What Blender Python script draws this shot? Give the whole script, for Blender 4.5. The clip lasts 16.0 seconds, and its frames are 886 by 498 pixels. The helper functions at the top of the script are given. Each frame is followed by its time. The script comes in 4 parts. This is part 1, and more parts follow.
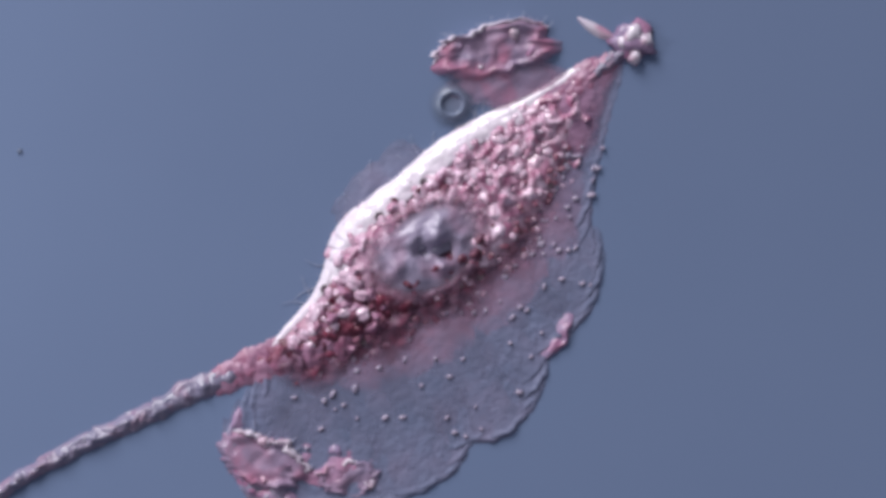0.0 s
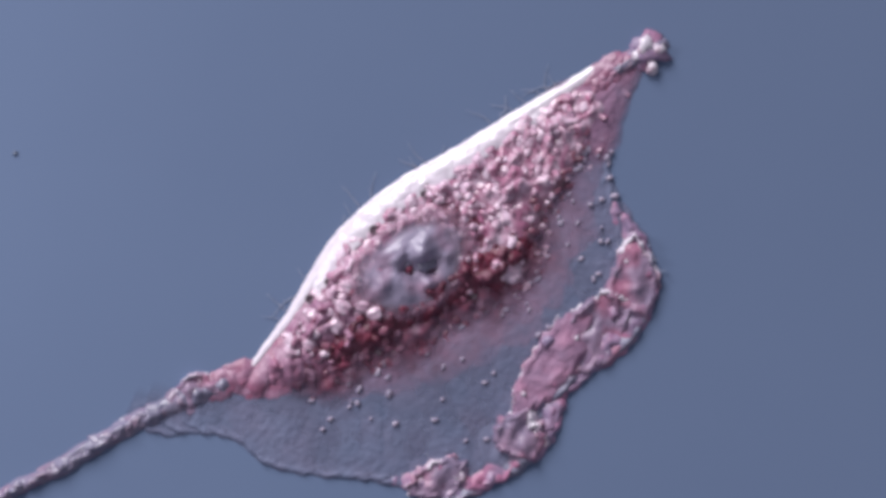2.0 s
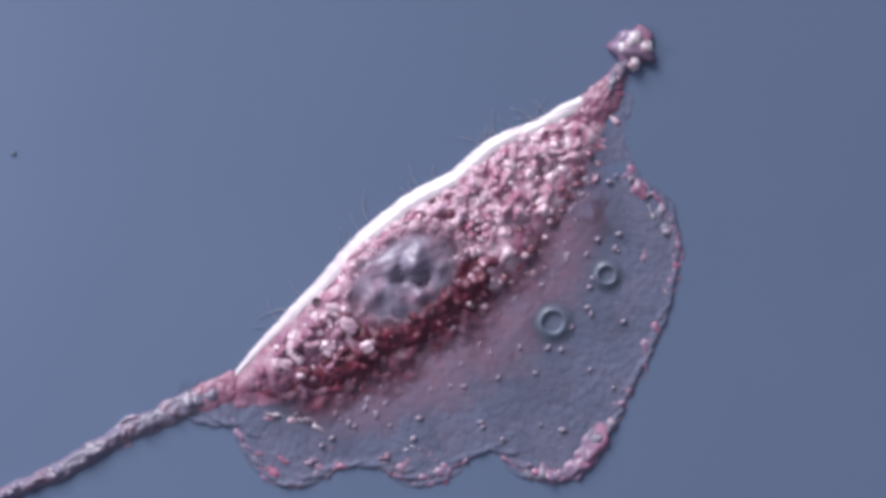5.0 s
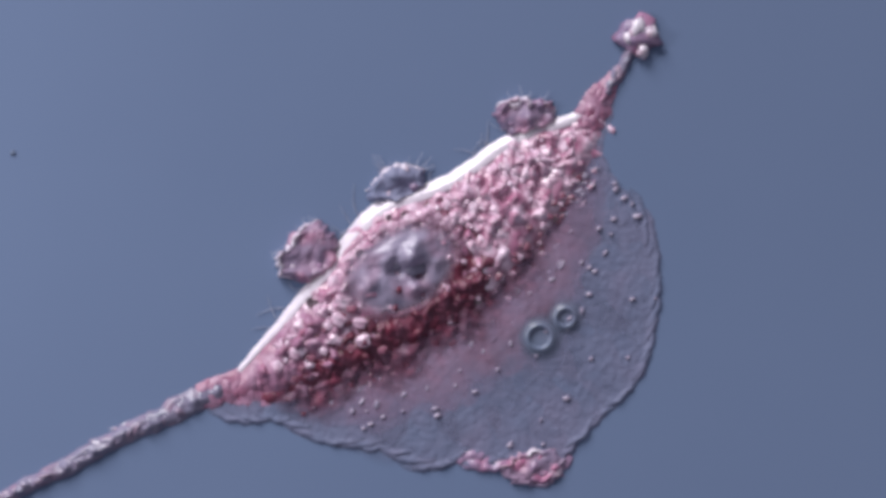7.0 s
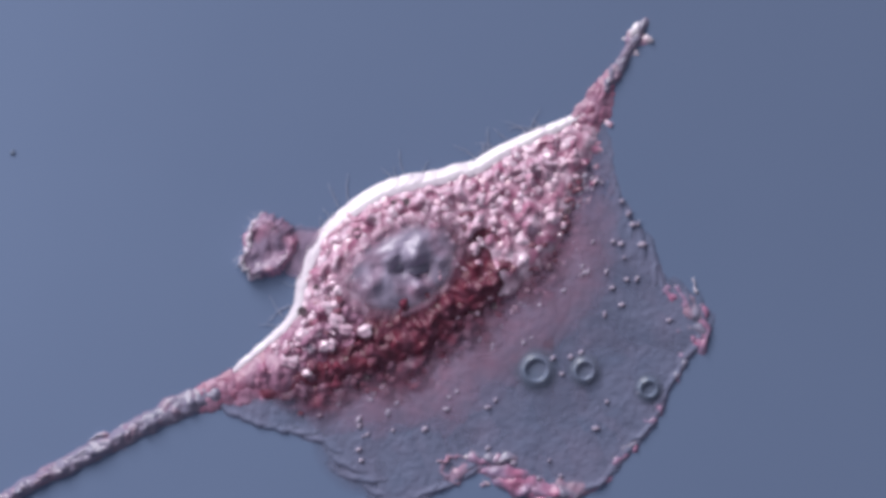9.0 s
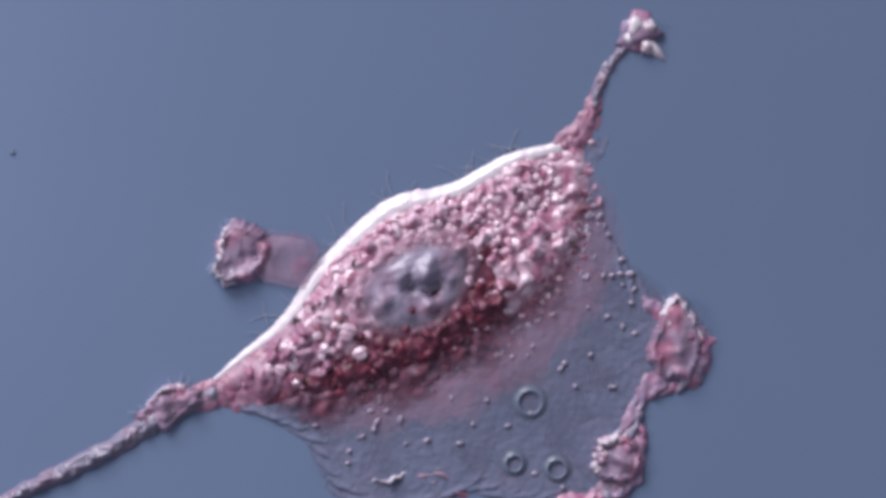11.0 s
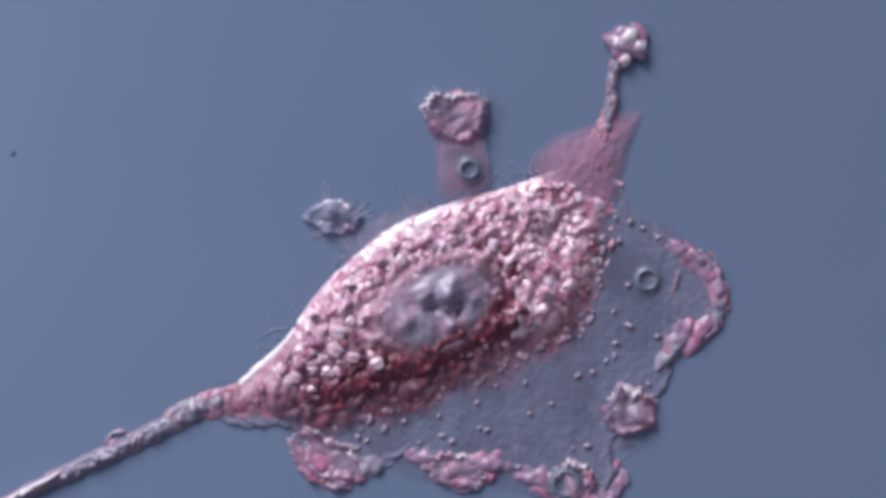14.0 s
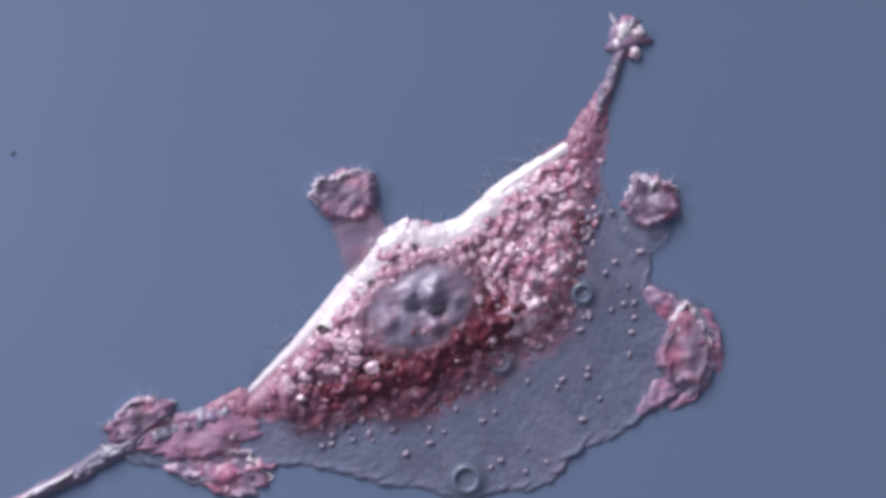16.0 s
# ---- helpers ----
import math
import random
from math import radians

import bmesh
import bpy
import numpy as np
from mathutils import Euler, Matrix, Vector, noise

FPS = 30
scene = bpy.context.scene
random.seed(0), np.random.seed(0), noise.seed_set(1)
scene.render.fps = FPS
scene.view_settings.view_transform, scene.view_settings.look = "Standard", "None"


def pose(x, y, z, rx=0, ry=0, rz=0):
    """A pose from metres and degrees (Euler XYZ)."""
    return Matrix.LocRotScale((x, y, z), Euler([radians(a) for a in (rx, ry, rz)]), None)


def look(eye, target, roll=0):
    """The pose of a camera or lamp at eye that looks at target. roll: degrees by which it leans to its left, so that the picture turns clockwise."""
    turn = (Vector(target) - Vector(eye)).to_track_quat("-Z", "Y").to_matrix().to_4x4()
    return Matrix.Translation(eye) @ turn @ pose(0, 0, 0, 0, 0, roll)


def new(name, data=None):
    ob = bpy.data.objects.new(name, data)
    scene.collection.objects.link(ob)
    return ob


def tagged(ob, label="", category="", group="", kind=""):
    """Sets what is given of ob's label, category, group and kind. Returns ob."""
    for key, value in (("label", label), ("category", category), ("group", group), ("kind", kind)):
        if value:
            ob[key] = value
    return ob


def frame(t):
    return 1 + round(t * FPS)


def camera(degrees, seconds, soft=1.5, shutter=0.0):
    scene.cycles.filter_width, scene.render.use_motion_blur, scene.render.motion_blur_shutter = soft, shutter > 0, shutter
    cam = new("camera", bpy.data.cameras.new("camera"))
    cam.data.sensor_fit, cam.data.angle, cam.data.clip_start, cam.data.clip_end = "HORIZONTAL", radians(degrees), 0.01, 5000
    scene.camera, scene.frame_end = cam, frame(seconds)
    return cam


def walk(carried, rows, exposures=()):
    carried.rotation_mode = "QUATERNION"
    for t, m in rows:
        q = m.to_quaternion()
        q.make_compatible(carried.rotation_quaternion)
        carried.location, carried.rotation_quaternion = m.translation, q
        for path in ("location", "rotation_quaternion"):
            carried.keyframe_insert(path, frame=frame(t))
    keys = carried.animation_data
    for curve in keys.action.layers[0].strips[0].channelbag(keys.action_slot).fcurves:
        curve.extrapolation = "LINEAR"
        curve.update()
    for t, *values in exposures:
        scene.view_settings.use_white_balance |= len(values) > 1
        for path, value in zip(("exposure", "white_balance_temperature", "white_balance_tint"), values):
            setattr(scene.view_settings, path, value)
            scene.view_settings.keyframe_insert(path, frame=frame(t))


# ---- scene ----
# A living cell on the bottom of a culture dish, seen straight down through a
# microscope. Drawn 100 000 times enlarged: one metre here is ten micrometres.
cam = camera(20, 16.0, soft=4.3)
walk(cam, [(0.0, pose(0, 0, 44.46)), (16.0, pose(0, 0, 44.46))])

# ---- light: the oblique beam of the microscope lamp ----
world = bpy.data.worlds.new("world")
scene.world = world
world.use_nodes = True
world.node_tree.nodes["Background"].inputs[0].default_value = (0.76, 0.79, 0.95, 1)
world.node_tree.nodes["Background"].inputs[1].default_value = 0.26

sun = new("sun", bpy.data.lights.new("sun", "SUN"))
sun.data.energy = 3.6
sun.data.angle = radians(30)
sun.data.color = (0.98, 0.97, 0.98)
sun.matrix_basis = look((-11, 21, 12.5), (0, 0, 0))

side = new("side_lamp", bpy.data.lights.new("side_lamp", "AREA"))
side.data.energy = 1900
side.data.size = 6
side.data.color = (0.95, 0.97, 1.0)
side.matrix_basis = look((-21, 5, 13), (-1, 0, 0))


# ---- materials ----
def surface(name, low, high, scale, rough, bump=0.0, bump_scale=12.0, spec=0.5, low2=None, scale2=1.2, spread=0.25, thin=False):
    """A wet, softly mottled surface: two colours mixed at two scales, with fine relief."""
    m = bpy.data.materials.new(name)
    m.use_nodes = True
    n, l = m.node_tree.nodes, m.node_tree.links
    b = n["Principled BSDF"]
    co = n.new("ShaderNodeTexCoord")
    info = n.new("ShaderNodeObjectInfo")
    shift = n.new("ShaderNodeVectorMath")
    shift.operation = "MULTIPLY_ADD"
    l.new(info.outputs["Random"], shift.inputs[0])
    shift.inputs[1].default_value = (37.0, 19.0, 53.0)
    l.new(co.outputs["Object"], shift.inputs[2])
    a = n.new("ShaderNodeTexNoise")
    a.inputs["Scale"].default_value = scale
    a.inputs["Detail"].default_value = 4
    l.new(shift.outputs[0], a.inputs["Vector"])
    ramp = n.new("ShaderNodeMapRange")
    ramp.inputs[1].default_value, ramp.inputs[2].default_value = 0.5 - spread, 0.5 + spread
    l.new(a.outputs["Fac"], ramp.inputs[0])
    mix = n.new("ShaderNodeMix")
    mix.data_type = "RGBA"
    mix.inputs[6].default_value, mix.inputs[7].default_value = (*low, 1), (*high, 1)
    l.new(ramp.outputs[0], mix.inputs[0])
    out = mix.outputs[2]
    if low2:
        c = n.new("ShaderNodeTexNoise")
        c.inputs["Scale"].default_value = scale2
        l.new(shift.outputs[0], c.inputs["Vector"])
        r2 = n.new("ShaderNodeMapRange")
        r2.inputs[1].default_value, r2.inputs[2].default_value = 0.48, 0.66
        l.new(c.outputs["Fac"], r2.inputs[0])
        mix2 = n.new("ShaderNodeMix")
        mix2.data_type = "RGBA"
        l.new(out, mix2.inputs[6])
        mix2.inputs[7].default_value = (*low2, 1)
        l.new(r2.outputs[0], mix2.inputs[0])
        out = mix2.outputs[2]
    l.new(out, b.inputs["Base Color"])
    if thin:
        # thin wet skins let the ground shine through
        layer = n.new("ShaderNodeAttribute")
        layer.attribute_name = "thickness"
        l.new(layer.outputs["Fac"], b.inputs["Alpha"])
    b.inputs["Roughness"].default_value = rough
    b.inputs["Specular IOR Level"].default_value = spec
    if bump:
        d = n.new("ShaderNodeTexNoise")
        d.inputs["Scale"].default_value = bump_scale
        d.inputs["Detail"].default_value = 3
        l.new(shift.outputs[0], d.inputs["Vector"])
        bp = n.new("ShaderNodeBump")
        bp.inputs["Strength"].default_value = bump
        bp.inputs["Distance"].default_value = 0.05
        l.new(d.outputs["Fac"], bp.inputs["Height"])
        l.new(bp.outputs[0], b.inputs["Normal"])
    return m


GLASS = surface("dish_plastic", (0.138, 0.182, 0.300), (0.144, 0.189, 0.309), 0.25, 0.6, spec=0.05)
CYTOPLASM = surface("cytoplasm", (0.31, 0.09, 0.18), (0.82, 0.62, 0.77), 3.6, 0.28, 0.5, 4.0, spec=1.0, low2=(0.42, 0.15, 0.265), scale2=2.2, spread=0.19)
# Shaded copy of the cytoplasm: the lower flank's shade is in this colour.
SHADY = surface("cytoplasm_shaded", (0.07, 0.009, 0.022), (0.20, 0.064, 0.11), 6.0, 0.40, 1.0, 6.0, spec=0.4, low2=(0.17, 0.026, 0.055), scale2=2.0, spread=0.2)
ROSE = surface("cytoplasm_rose", (0.24, 0.09, 0.165), (0.42, 0.235, 0.35), 4.0, 0.40, 0.8, 5.0, spec=0.6, low2=(0.31, 0.105, 0.185), scale2=1.8)
PALE = surface("fold_pale", (0.18, 0.18, 0.275), (0.27, 0.235, 0.33), 3.0, 0.4, 0.5, 6.0, low2=(0.32, 0.19, 0.275), scale2=1.6, spec=0.5)
# Near-white base colour carries the highlight along the cell's upper edge.
HIGHLIGHT = surface("membrane", (0.62, 0.52, 0.63), (0.72, 0.65, 0.73), 2.0, 0.36, 0.2, 5.0, spec=1.0)
GRANULE = surface("granule", (0.46, 0.21, 0.33), (0.80, 0.65, 0.78), 0.7, 0.26, spec=1.0)
# Darker copy of the granule colour, mostly for the shaded lower flank.
RED_GRANULE = surface("granule_red", (0.13, 0.024, 0.05), (0.34, 0.13, 0.205), 0.7, 0.32, spec=0.7)
BEAD = surface("bead", (0.20, 0.17, 0.26), (0.46, 0.38, 0.50), 0.7, 0.26, spec=0.8)
NUCLEUS = surface("nucleus", (0.225, 0.20, 0.31), (0.37, 0.305, 0.43), 2.4, 0.38, 0.9, 2.2, spec=0.6, low2=(0.38, 0.23, 0.34), scale2=1.3, thin=True)
NUCLEAR_RIM = surface("nuclear_rim", (0.40, 0.21, 0.32), (0.52, 0.32, 0.45), 2.5, 0.42, 0.5, 4.0, spec=0.5, thin=True)
NUCLEOLUS = surface("nucleolus", (0.11, 0.092, 0.155), (0.19, 0.167, 0.255), 2.0, 0.36, 0.3, 3.0, spec=0.9)
LAMELLA = surface("lamella", (0.172, 0.208, 0.335), (0.24, 0.22, 0.34), 1.1, 0.5, 0.8, 8.0, spec=0.2, low2=(0.195, 0.213, 0.335), scale2=0.8, thin=True)
ROSY = surface("rosy_sheet", (0.39, 0.33, 0.49), (0.54, 0.285, 0.425), 2.6, 0.45, 1.0, 7.0, spec=0.2, low2=(0.37, 0.27, 0.42), scale2=1.2, thin=True)
WEB = surface("rosy_web", (0.38, 0.25, 0.385), (0.50, 0.23, 0.365), 2.6, 0.45, 1.0, 7.0, spec=0.2, low2=(0.34, 0.19, 0.31), scale2=1.2, thin=True)
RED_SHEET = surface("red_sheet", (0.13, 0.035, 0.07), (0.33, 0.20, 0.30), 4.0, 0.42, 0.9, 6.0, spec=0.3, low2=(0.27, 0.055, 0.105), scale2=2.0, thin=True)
FOLD = surface("fold", (0.24, 0.179, 0.305), (0.36, 0.212, 0.332), 3.0, 0.36, 0.6, 6.0, low2=(0.4, 0.145, 0.262), scale2=1.8, spec=0.6)
STALK = surface("process", (0.142, 0.135, 0.215), (0.25, 0.21, 0.305), 3.0, 0.32, 0.7, 5.0, low2=(0.25, 0.16, 0.24), scale2=2.0, spec=0.6)
VACUOLE = surface("vacuole", (0.130, 0.165, 0.25), (0.17, 0.185, 0.275), 2.0, 0.35, spec=0.5, thin=True)
RUFFLE = surface("ruffle_skin", (0.25, 0.20, 0.315), (0.42, 0.265, 0.39), 2.2, 0.36, 0.4, 6.0, low2=(0.44, 0.175, 0.285), scale2=1.6, spec=0.5, thin=True)
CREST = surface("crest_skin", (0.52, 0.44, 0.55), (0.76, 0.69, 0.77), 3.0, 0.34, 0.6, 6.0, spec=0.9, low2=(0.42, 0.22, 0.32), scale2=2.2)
VEIL = surface("veil_skin", (0.215, 0.235, 0.37), (0.27, 0.26, 0.395), 1.6, 0.5, 0.8, 5.0, spec=0.3, low2=(0.26, 0.245, 0.375), scale2=1.1, thin=True)
VESICLE = surface("vesicle", (0.06, 0.035, 0.05), (0.14, 0.09, 0.12), 3.0, 0.3, spec=0.6)
FIBRE = surface("fibre", (0.3, 0.33, 0.462), (0.45, 0.435, 0.546), 3.0, 0.4, spec=0.3)
DUST = surface("dust", (0.11, 0.135, 0.21), (0.13, 0.16, 0.24), 4.0, 0.8)


# ---- mesh helpers ----
def mesh_object(name, bm, mat, parent=None, label=""):
    me = bpy.data.meshes.new(name)
    bm.normal_update()
    bm.to_mesh(me)
    bm.free()
    for p in me.polygons:
        p.use_smooth = True
    me.materials.append(mat)
    ob = new(name, me)
    ob.parent = parent
    return tagged(ob, label)


def part(name, bm, mat, parent, label=""):
    return mesh_object(name, bm, mat, parent, label)


def shared(name, source, parent, label=""):
    """Another part on the same mesh."""
    ob = new(name, source.data)
    ob.parent = parent
    return tagged(ob, label)


def grid(nx, ny, f, thick=None):
    """A skin of nx by ny points f(u, v), u and v from 0 to 1, with a skirt that goes down into the ground."""
    bm = bmesh.new()
    layer = bm.verts.layers.float.new("thickness") if thick else None
    rows = [[bm.verts.new(f(i / (nx - 1), j / (ny - 1))) for j in range(ny)] for i in range(nx)]
    if thick:
        for i in range(nx):
            for j in range(ny):
                rows[i][j][layer] = thick(i / (nx - 1), j / (ny - 1))
    for i in range(nx - 1):
        for j in range(ny - 1):
            bm.faces.new((rows[i][j], rows[i + 1][j], rows[i + 1][j + 1], rows[i][j + 1]))
    bmesh.ops.recalc_face_normals(bm, faces=bm.faces)
    if sum(f.normal.z for f in bm.faces) < 0:
        bmesh.ops.reverse_faces(bm, faces=bm.faces)
    rim = [e for e in bm.edges if e.is_boundary]
    ext = bmesh.ops.extrude_edge_only(bm, edges=rim)
    for v in ext["geom"]:
        if isinstance(v, bmesh.types.BMVert):
            v.co.z = -0.12
    return bm


def disc(rings, spokes, f, thick=None):
    """A round skin: f(r, angle) gives each point; the rim goes down as a skirt. thick(r) is how dense the skin is."""
    bm = bmesh.new()
    layer = bm.verts.layers.float.new("thickness") if thick else None
    mid = bm.verts.new(f(0.0, 0.0))
    last = None
    for k in range(1, rings + 1):
        ring = [bm.verts.new(f(k / rings, 2 * math.pi * j / spokes)) for j in range(spokes)]
        for j in range(spokes):
            if last is None:
                bm.faces.new((mid, ring[j], ring[(j + 1) % spokes]))
            else:
                bm.faces.new((last[j], ring[j], ring[(j + 1) % spokes], last[(j + 1) % spokes]))
        last = ring
    if thick:
        bm.verts.ensure_lookup_table()
        for i, v in enumerate(bm.verts):
            v[layer] = thick(0 if i == 0 else (1 + (i - 1) // spokes) / rings)
    foot = [bm.verts.new((v.co.x * 1.02, v.co.y * 1.02, -0.12)) for v in last]
    for j in range(spokes):
        bm.faces.new((last[j], foot[j], foot[(j + 1) % spokes], last[(j + 1) % spokes]))
    return bm


def lump(radius, rough, seed, flat=0.8, subdivisions=2, knobs=1.6):
    bm = bmesh.new()
    bmesh.ops.create_icosphere(bm, subdivisions=subdivisions, radius=1)
    for v in bm.verts:
        k = 1 + rough * noise.noise(v.co * knobs + Vector((seed * 7.3, seed * 3.1, 0)))
        v.co = Vector((v.co.x * k, v.co.y * k, v.co.z * k * flat)) * radius
    return bm


def tube(points, radius, sides=6):
    """A thin tapered fibre along points."""
    bm = bmesh.new()
    rings = []
    for i, p in enumerate(points):
        r = radius * (1 - 0.75 * i / (len(points) - 1))
        a = Vector(points[min(i + 1, len(points) - 1)]) - Vector(points[max(i - 1, 0)])
        q = a.to_track_quat("Z", "Y")
        rings.append([bm.verts.new(Vector(p) + q @ Vector((r * math.cos(k), r * math.sin(k), 0)))
                      for k in (2 * math.pi * j / sides for j in range(sides))])
    for a, b in zip(rings, rings[1:]):
        for j in range(sides):
            bm.faces.new((a[j], a[(j + 1) % sides], b[(j + 1) % sides], b[j]))
    bm.faces.new(rings[0][::-1])
    bm.faces.new(rings[-1])
    return bm


def pebbles(x, y, seed, size):
    """Round grains of uneven size, some of them missing, 0 to 1."""
    (d, *_), (p, *_) = noise.voronoi(Vector((x / size + seed * 5.17, y / size + seed * 2.3, seed * 0.7)))
    chance = math.sin(p.x * 12.99 + p.y * 78.23 + p.z * 37.7) * 0.5 + 0.5
    return (0.35 + 0.65 * chance) * max(0.0, 1 - (1.6 * d) ** 2) if chance > 0.45 else 0.0


def ripple(x, y, seed, size):
    return noise.noise(Vector((x / size + seed * 5.17, y / size + seed * 2.3, seed * 0.7)))


# ---- how the cell changes: its outlines time by time, in hundredths of a metre
# from the upper corner of the field: tail, upper edge, lower edge, tip, outer edge
SHAPES = {}


def outline(t, tail, upper, lower, tip, edge):
    SHAPES[t] = dict(tail=tail, upper=upper, lower=lower, tip=tip, edge=edge)


outline(0.0,
        [(0, 870), (130, 795), (260, 735), (350, 690), (460, 645)],
        [(480, 610), (560, 510), (600, 400), (690, 320), (800, 235), (910, 180), (1010, 125)],
        [(490, 660), (600, 645), (720, 590), (830, 530), (930, 440), (990, 320), (1030, 190)],
        [(1040, 140), (1085, 105), (1120, 75)],
        [(470, 670), (430, 720), (400, 790), (425, 850), (480, 895), (600, 900), (700, 890), (790, 850), (840, 785), (890, 780), (950, 710), (975, 620), (1035, 570), (1065, 480), (1045, 400), (1060, 300), (1085, 200), (1110, 120)])
outline(0.5,
        [(0, 875), (120, 810), (230, 740), (330, 690), (420, 655)],
        [(440, 635), (520, 550), (570, 450), (690, 335), (800, 235), (900, 185), (1010, 110)],
        [(500, 675), (610, 660), (720, 610), (830, 550), (940, 430), (1000, 320), (1070, 180)],
        [(1070, 115), (1110, 90), (1140, 60)],
        [(420, 690), (385, 740), (370, 790), (405, 870), (480, 890), (620, 890), (720, 880), (790, 840), (800, 790), (880, 730), (900, 690), (990, 625), (1030, 560), (1055, 500), (1030, 440), (1040, 340), (1075, 230), (1110, 195), (1160, 120)])
outline(1.0,
        [(0, 875), (130, 805), (240, 740), (320, 705), (430, 655)],
        [(460, 625), (545, 540), (590, 440), (690, 310), (800, 220), (900, 175), (1010, 125)],
        [(500, 685), (610, 660), (720, 620), (850, 560), (940, 450), (1000, 310), (1060, 180)],
        [(1070, 110), (1120, 85), (1155, 65)],
        [(340, 720), (365, 760), (355, 820), (390, 875), (480, 862), (600, 860), (690, 885), (770, 850), (800, 780), (850, 730), (900, 680), (960, 640), (1040, 600), (1090, 560), (1075, 490), (1010, 430), (1050, 370), (1060, 290), (1090, 210), (1115, 130)])
outline(1.5,
        [(0, 880), (100, 825), (200, 765), (300, 725), (430, 665)],
        [(470, 635), (530, 520), (590, 435), (690, 325), (800, 240), (900, 190), (1030, 130)],
        [(510, 690), (610, 655), (720, 610), (840, 560), (940, 470), (1000, 320), (1080, 170)],
        [(1090, 130), (1140, 100), (1180, 60)],
        [(320, 750), (355, 780), (385, 835), (430, 848), (520, 848), (610, 855), (660, 885), (770, 885), (820, 790), (870, 765), (950, 740), (1000, 640), (1060, 620), (1110, 590), (1130, 500), (1110, 420), (1100, 330), (1115, 230), (1150, 160), (1195, 120)])
outline(2.0,
        [(0, 880), (100, 830), (210, 765), (300, 720), (410, 675)],
        [(440, 650), (510, 550), (590, 420), (690, 330), (800, 265), (900, 205), (1045, 120)],
        [(510, 690), (610, 670), (710, 630), (840, 560), (940, 500), (980, 380), (1092, 165)],
        [(1090, 125), (1118, 110), (1145, 95)],
        [(260, 770), (340, 765), (420, 785), (480, 830), (560, 845), (660, 855), (740, 870), (810, 885), (900, 840), (970, 790), (1000, 700), (1060, 650), (1130, 590), (1160, 510), (1140, 430), (1100, 370), (1080, 300), (1100, 210), (1145, 130)])
outline(2.5,
        [(0, 880), (100, 835), (190, 785), (290, 735), (400, 680)],
        [(440, 650), (510, 545), (580, 415), (710, 310), (810, 270), (910, 210), (1030, 150)],
        [(510, 690), (620, 680), (720, 640), (850, 570), (950, 480), (1000, 350), (1075, 200)],
        [(1080, 140), (1108, 105), (1130, 70)],
        [(280, 775), (370, 770), (440, 795), (480, 822), (560, 835), (640, 835), (700, 872), (770, 855), (830, 830), (880, 825), (950, 820), (1000, 745), (1060, 690), (1110, 600), (1145, 520), (1120, 450), (1080, 400), (1040, 330), (1070, 240), (1130, 150)])
outline(3.0,
        [(0, 880), (100, 840), (190, 785), (300, 740), (390, 690)],
        [(430, 655), (500, 555), (560, 450), (690, 345), (800, 263), (900, 207), (1020, 150)],
        [(500, 680), (620, 690), (730, 640), (850, 570), (940, 470), (1010, 340), (1075, 190)],
        [(1075, 132), (1110, 92), (1140, 50)],
        [(270, 775), (390, 770), (440, 800), (510, 825), (590, 830), (640, 880), (720, 880), (790, 830), (880, 815), (940, 825), (1000, 785), (1060, 710), (1100, 610), (1130, 530), (1130, 440), (1110, 360), (1085, 290), (1090, 200), (1140, 110)])
outline(3.5,
        [(0, 880), (110, 820), (220, 760), (310, 725), (390, 690)],
        [(430, 650), (510, 550), (570, 445), (690, 345), (800, 260), (900, 195), (1010, 155)],
        [(500, 700), (620, 700), (730, 630), (860, 560), (960, 450), (1030, 330), (1080, 180)],
        [(1072, 135), (1108, 85), (1145, 35)],
        [(320, 750), (400, 750), (440, 780), (460, 830), (530, 835), (600, 820), (680, 825), (740, 848), (820, 820), (880, 830), (950, 848), (1010, 800), (1080, 740), (1110, 670), (1160, 570), (1200, 480), (1215, 410), (1160, 345), (1120, 320), (1130, 240), (1080, 200), (1115, 125)])
outline(4.0,
        [(0, 880), (110, 830), (220, 770), (310, 730), (380, 695)],
        [(430, 650), (500, 560), (570, 480), (700, 350), (795, 286), (868, 223), (1020, 165)],
        [(490, 710), (620, 700), (730, 640), (850, 560), (960, 450), (1030, 320), (1075, 210)],
        [(1072, 160), (1098, 125), (1115, 90)],
        [(310, 750), (390, 755), (410, 810), (450, 855), (500, 870), (560, 845), (640, 845), (720, 870), (780, 825), (850, 800), (890, 840), (940, 855), (1000, 830), (1070, 755), (1110, 680), (1160, 600), (1205, 490), (1200, 400), (1145, 330), (1125, 260), (1140, 170)])
outline(6.5,
        [(0, 880), (110, 830), (210, 770), (290, 735), (380, 700)],
        [(400, 665), (500, 570), (560, 490), (640, 400), (800, 310), (910, 245), (1030, 185)],
        [(500, 720), (620, 715), (740, 650), (850, 590), (960, 460), (1030, 320), (1070, 220)],
        [(1075, 175), (1100, 120), (1130, 70)],
        [(400, 755), (480, 762), (530, 810), (570, 820), (660, 805), (750, 815), (840, 830), (920, 808), (960, 825), (1050, 830), (1110, 770), (1150, 690), (1185, 620), (1200, 540), (1195, 450), (1150, 360), (1100, 310), (1070, 230), (1100, 180)])
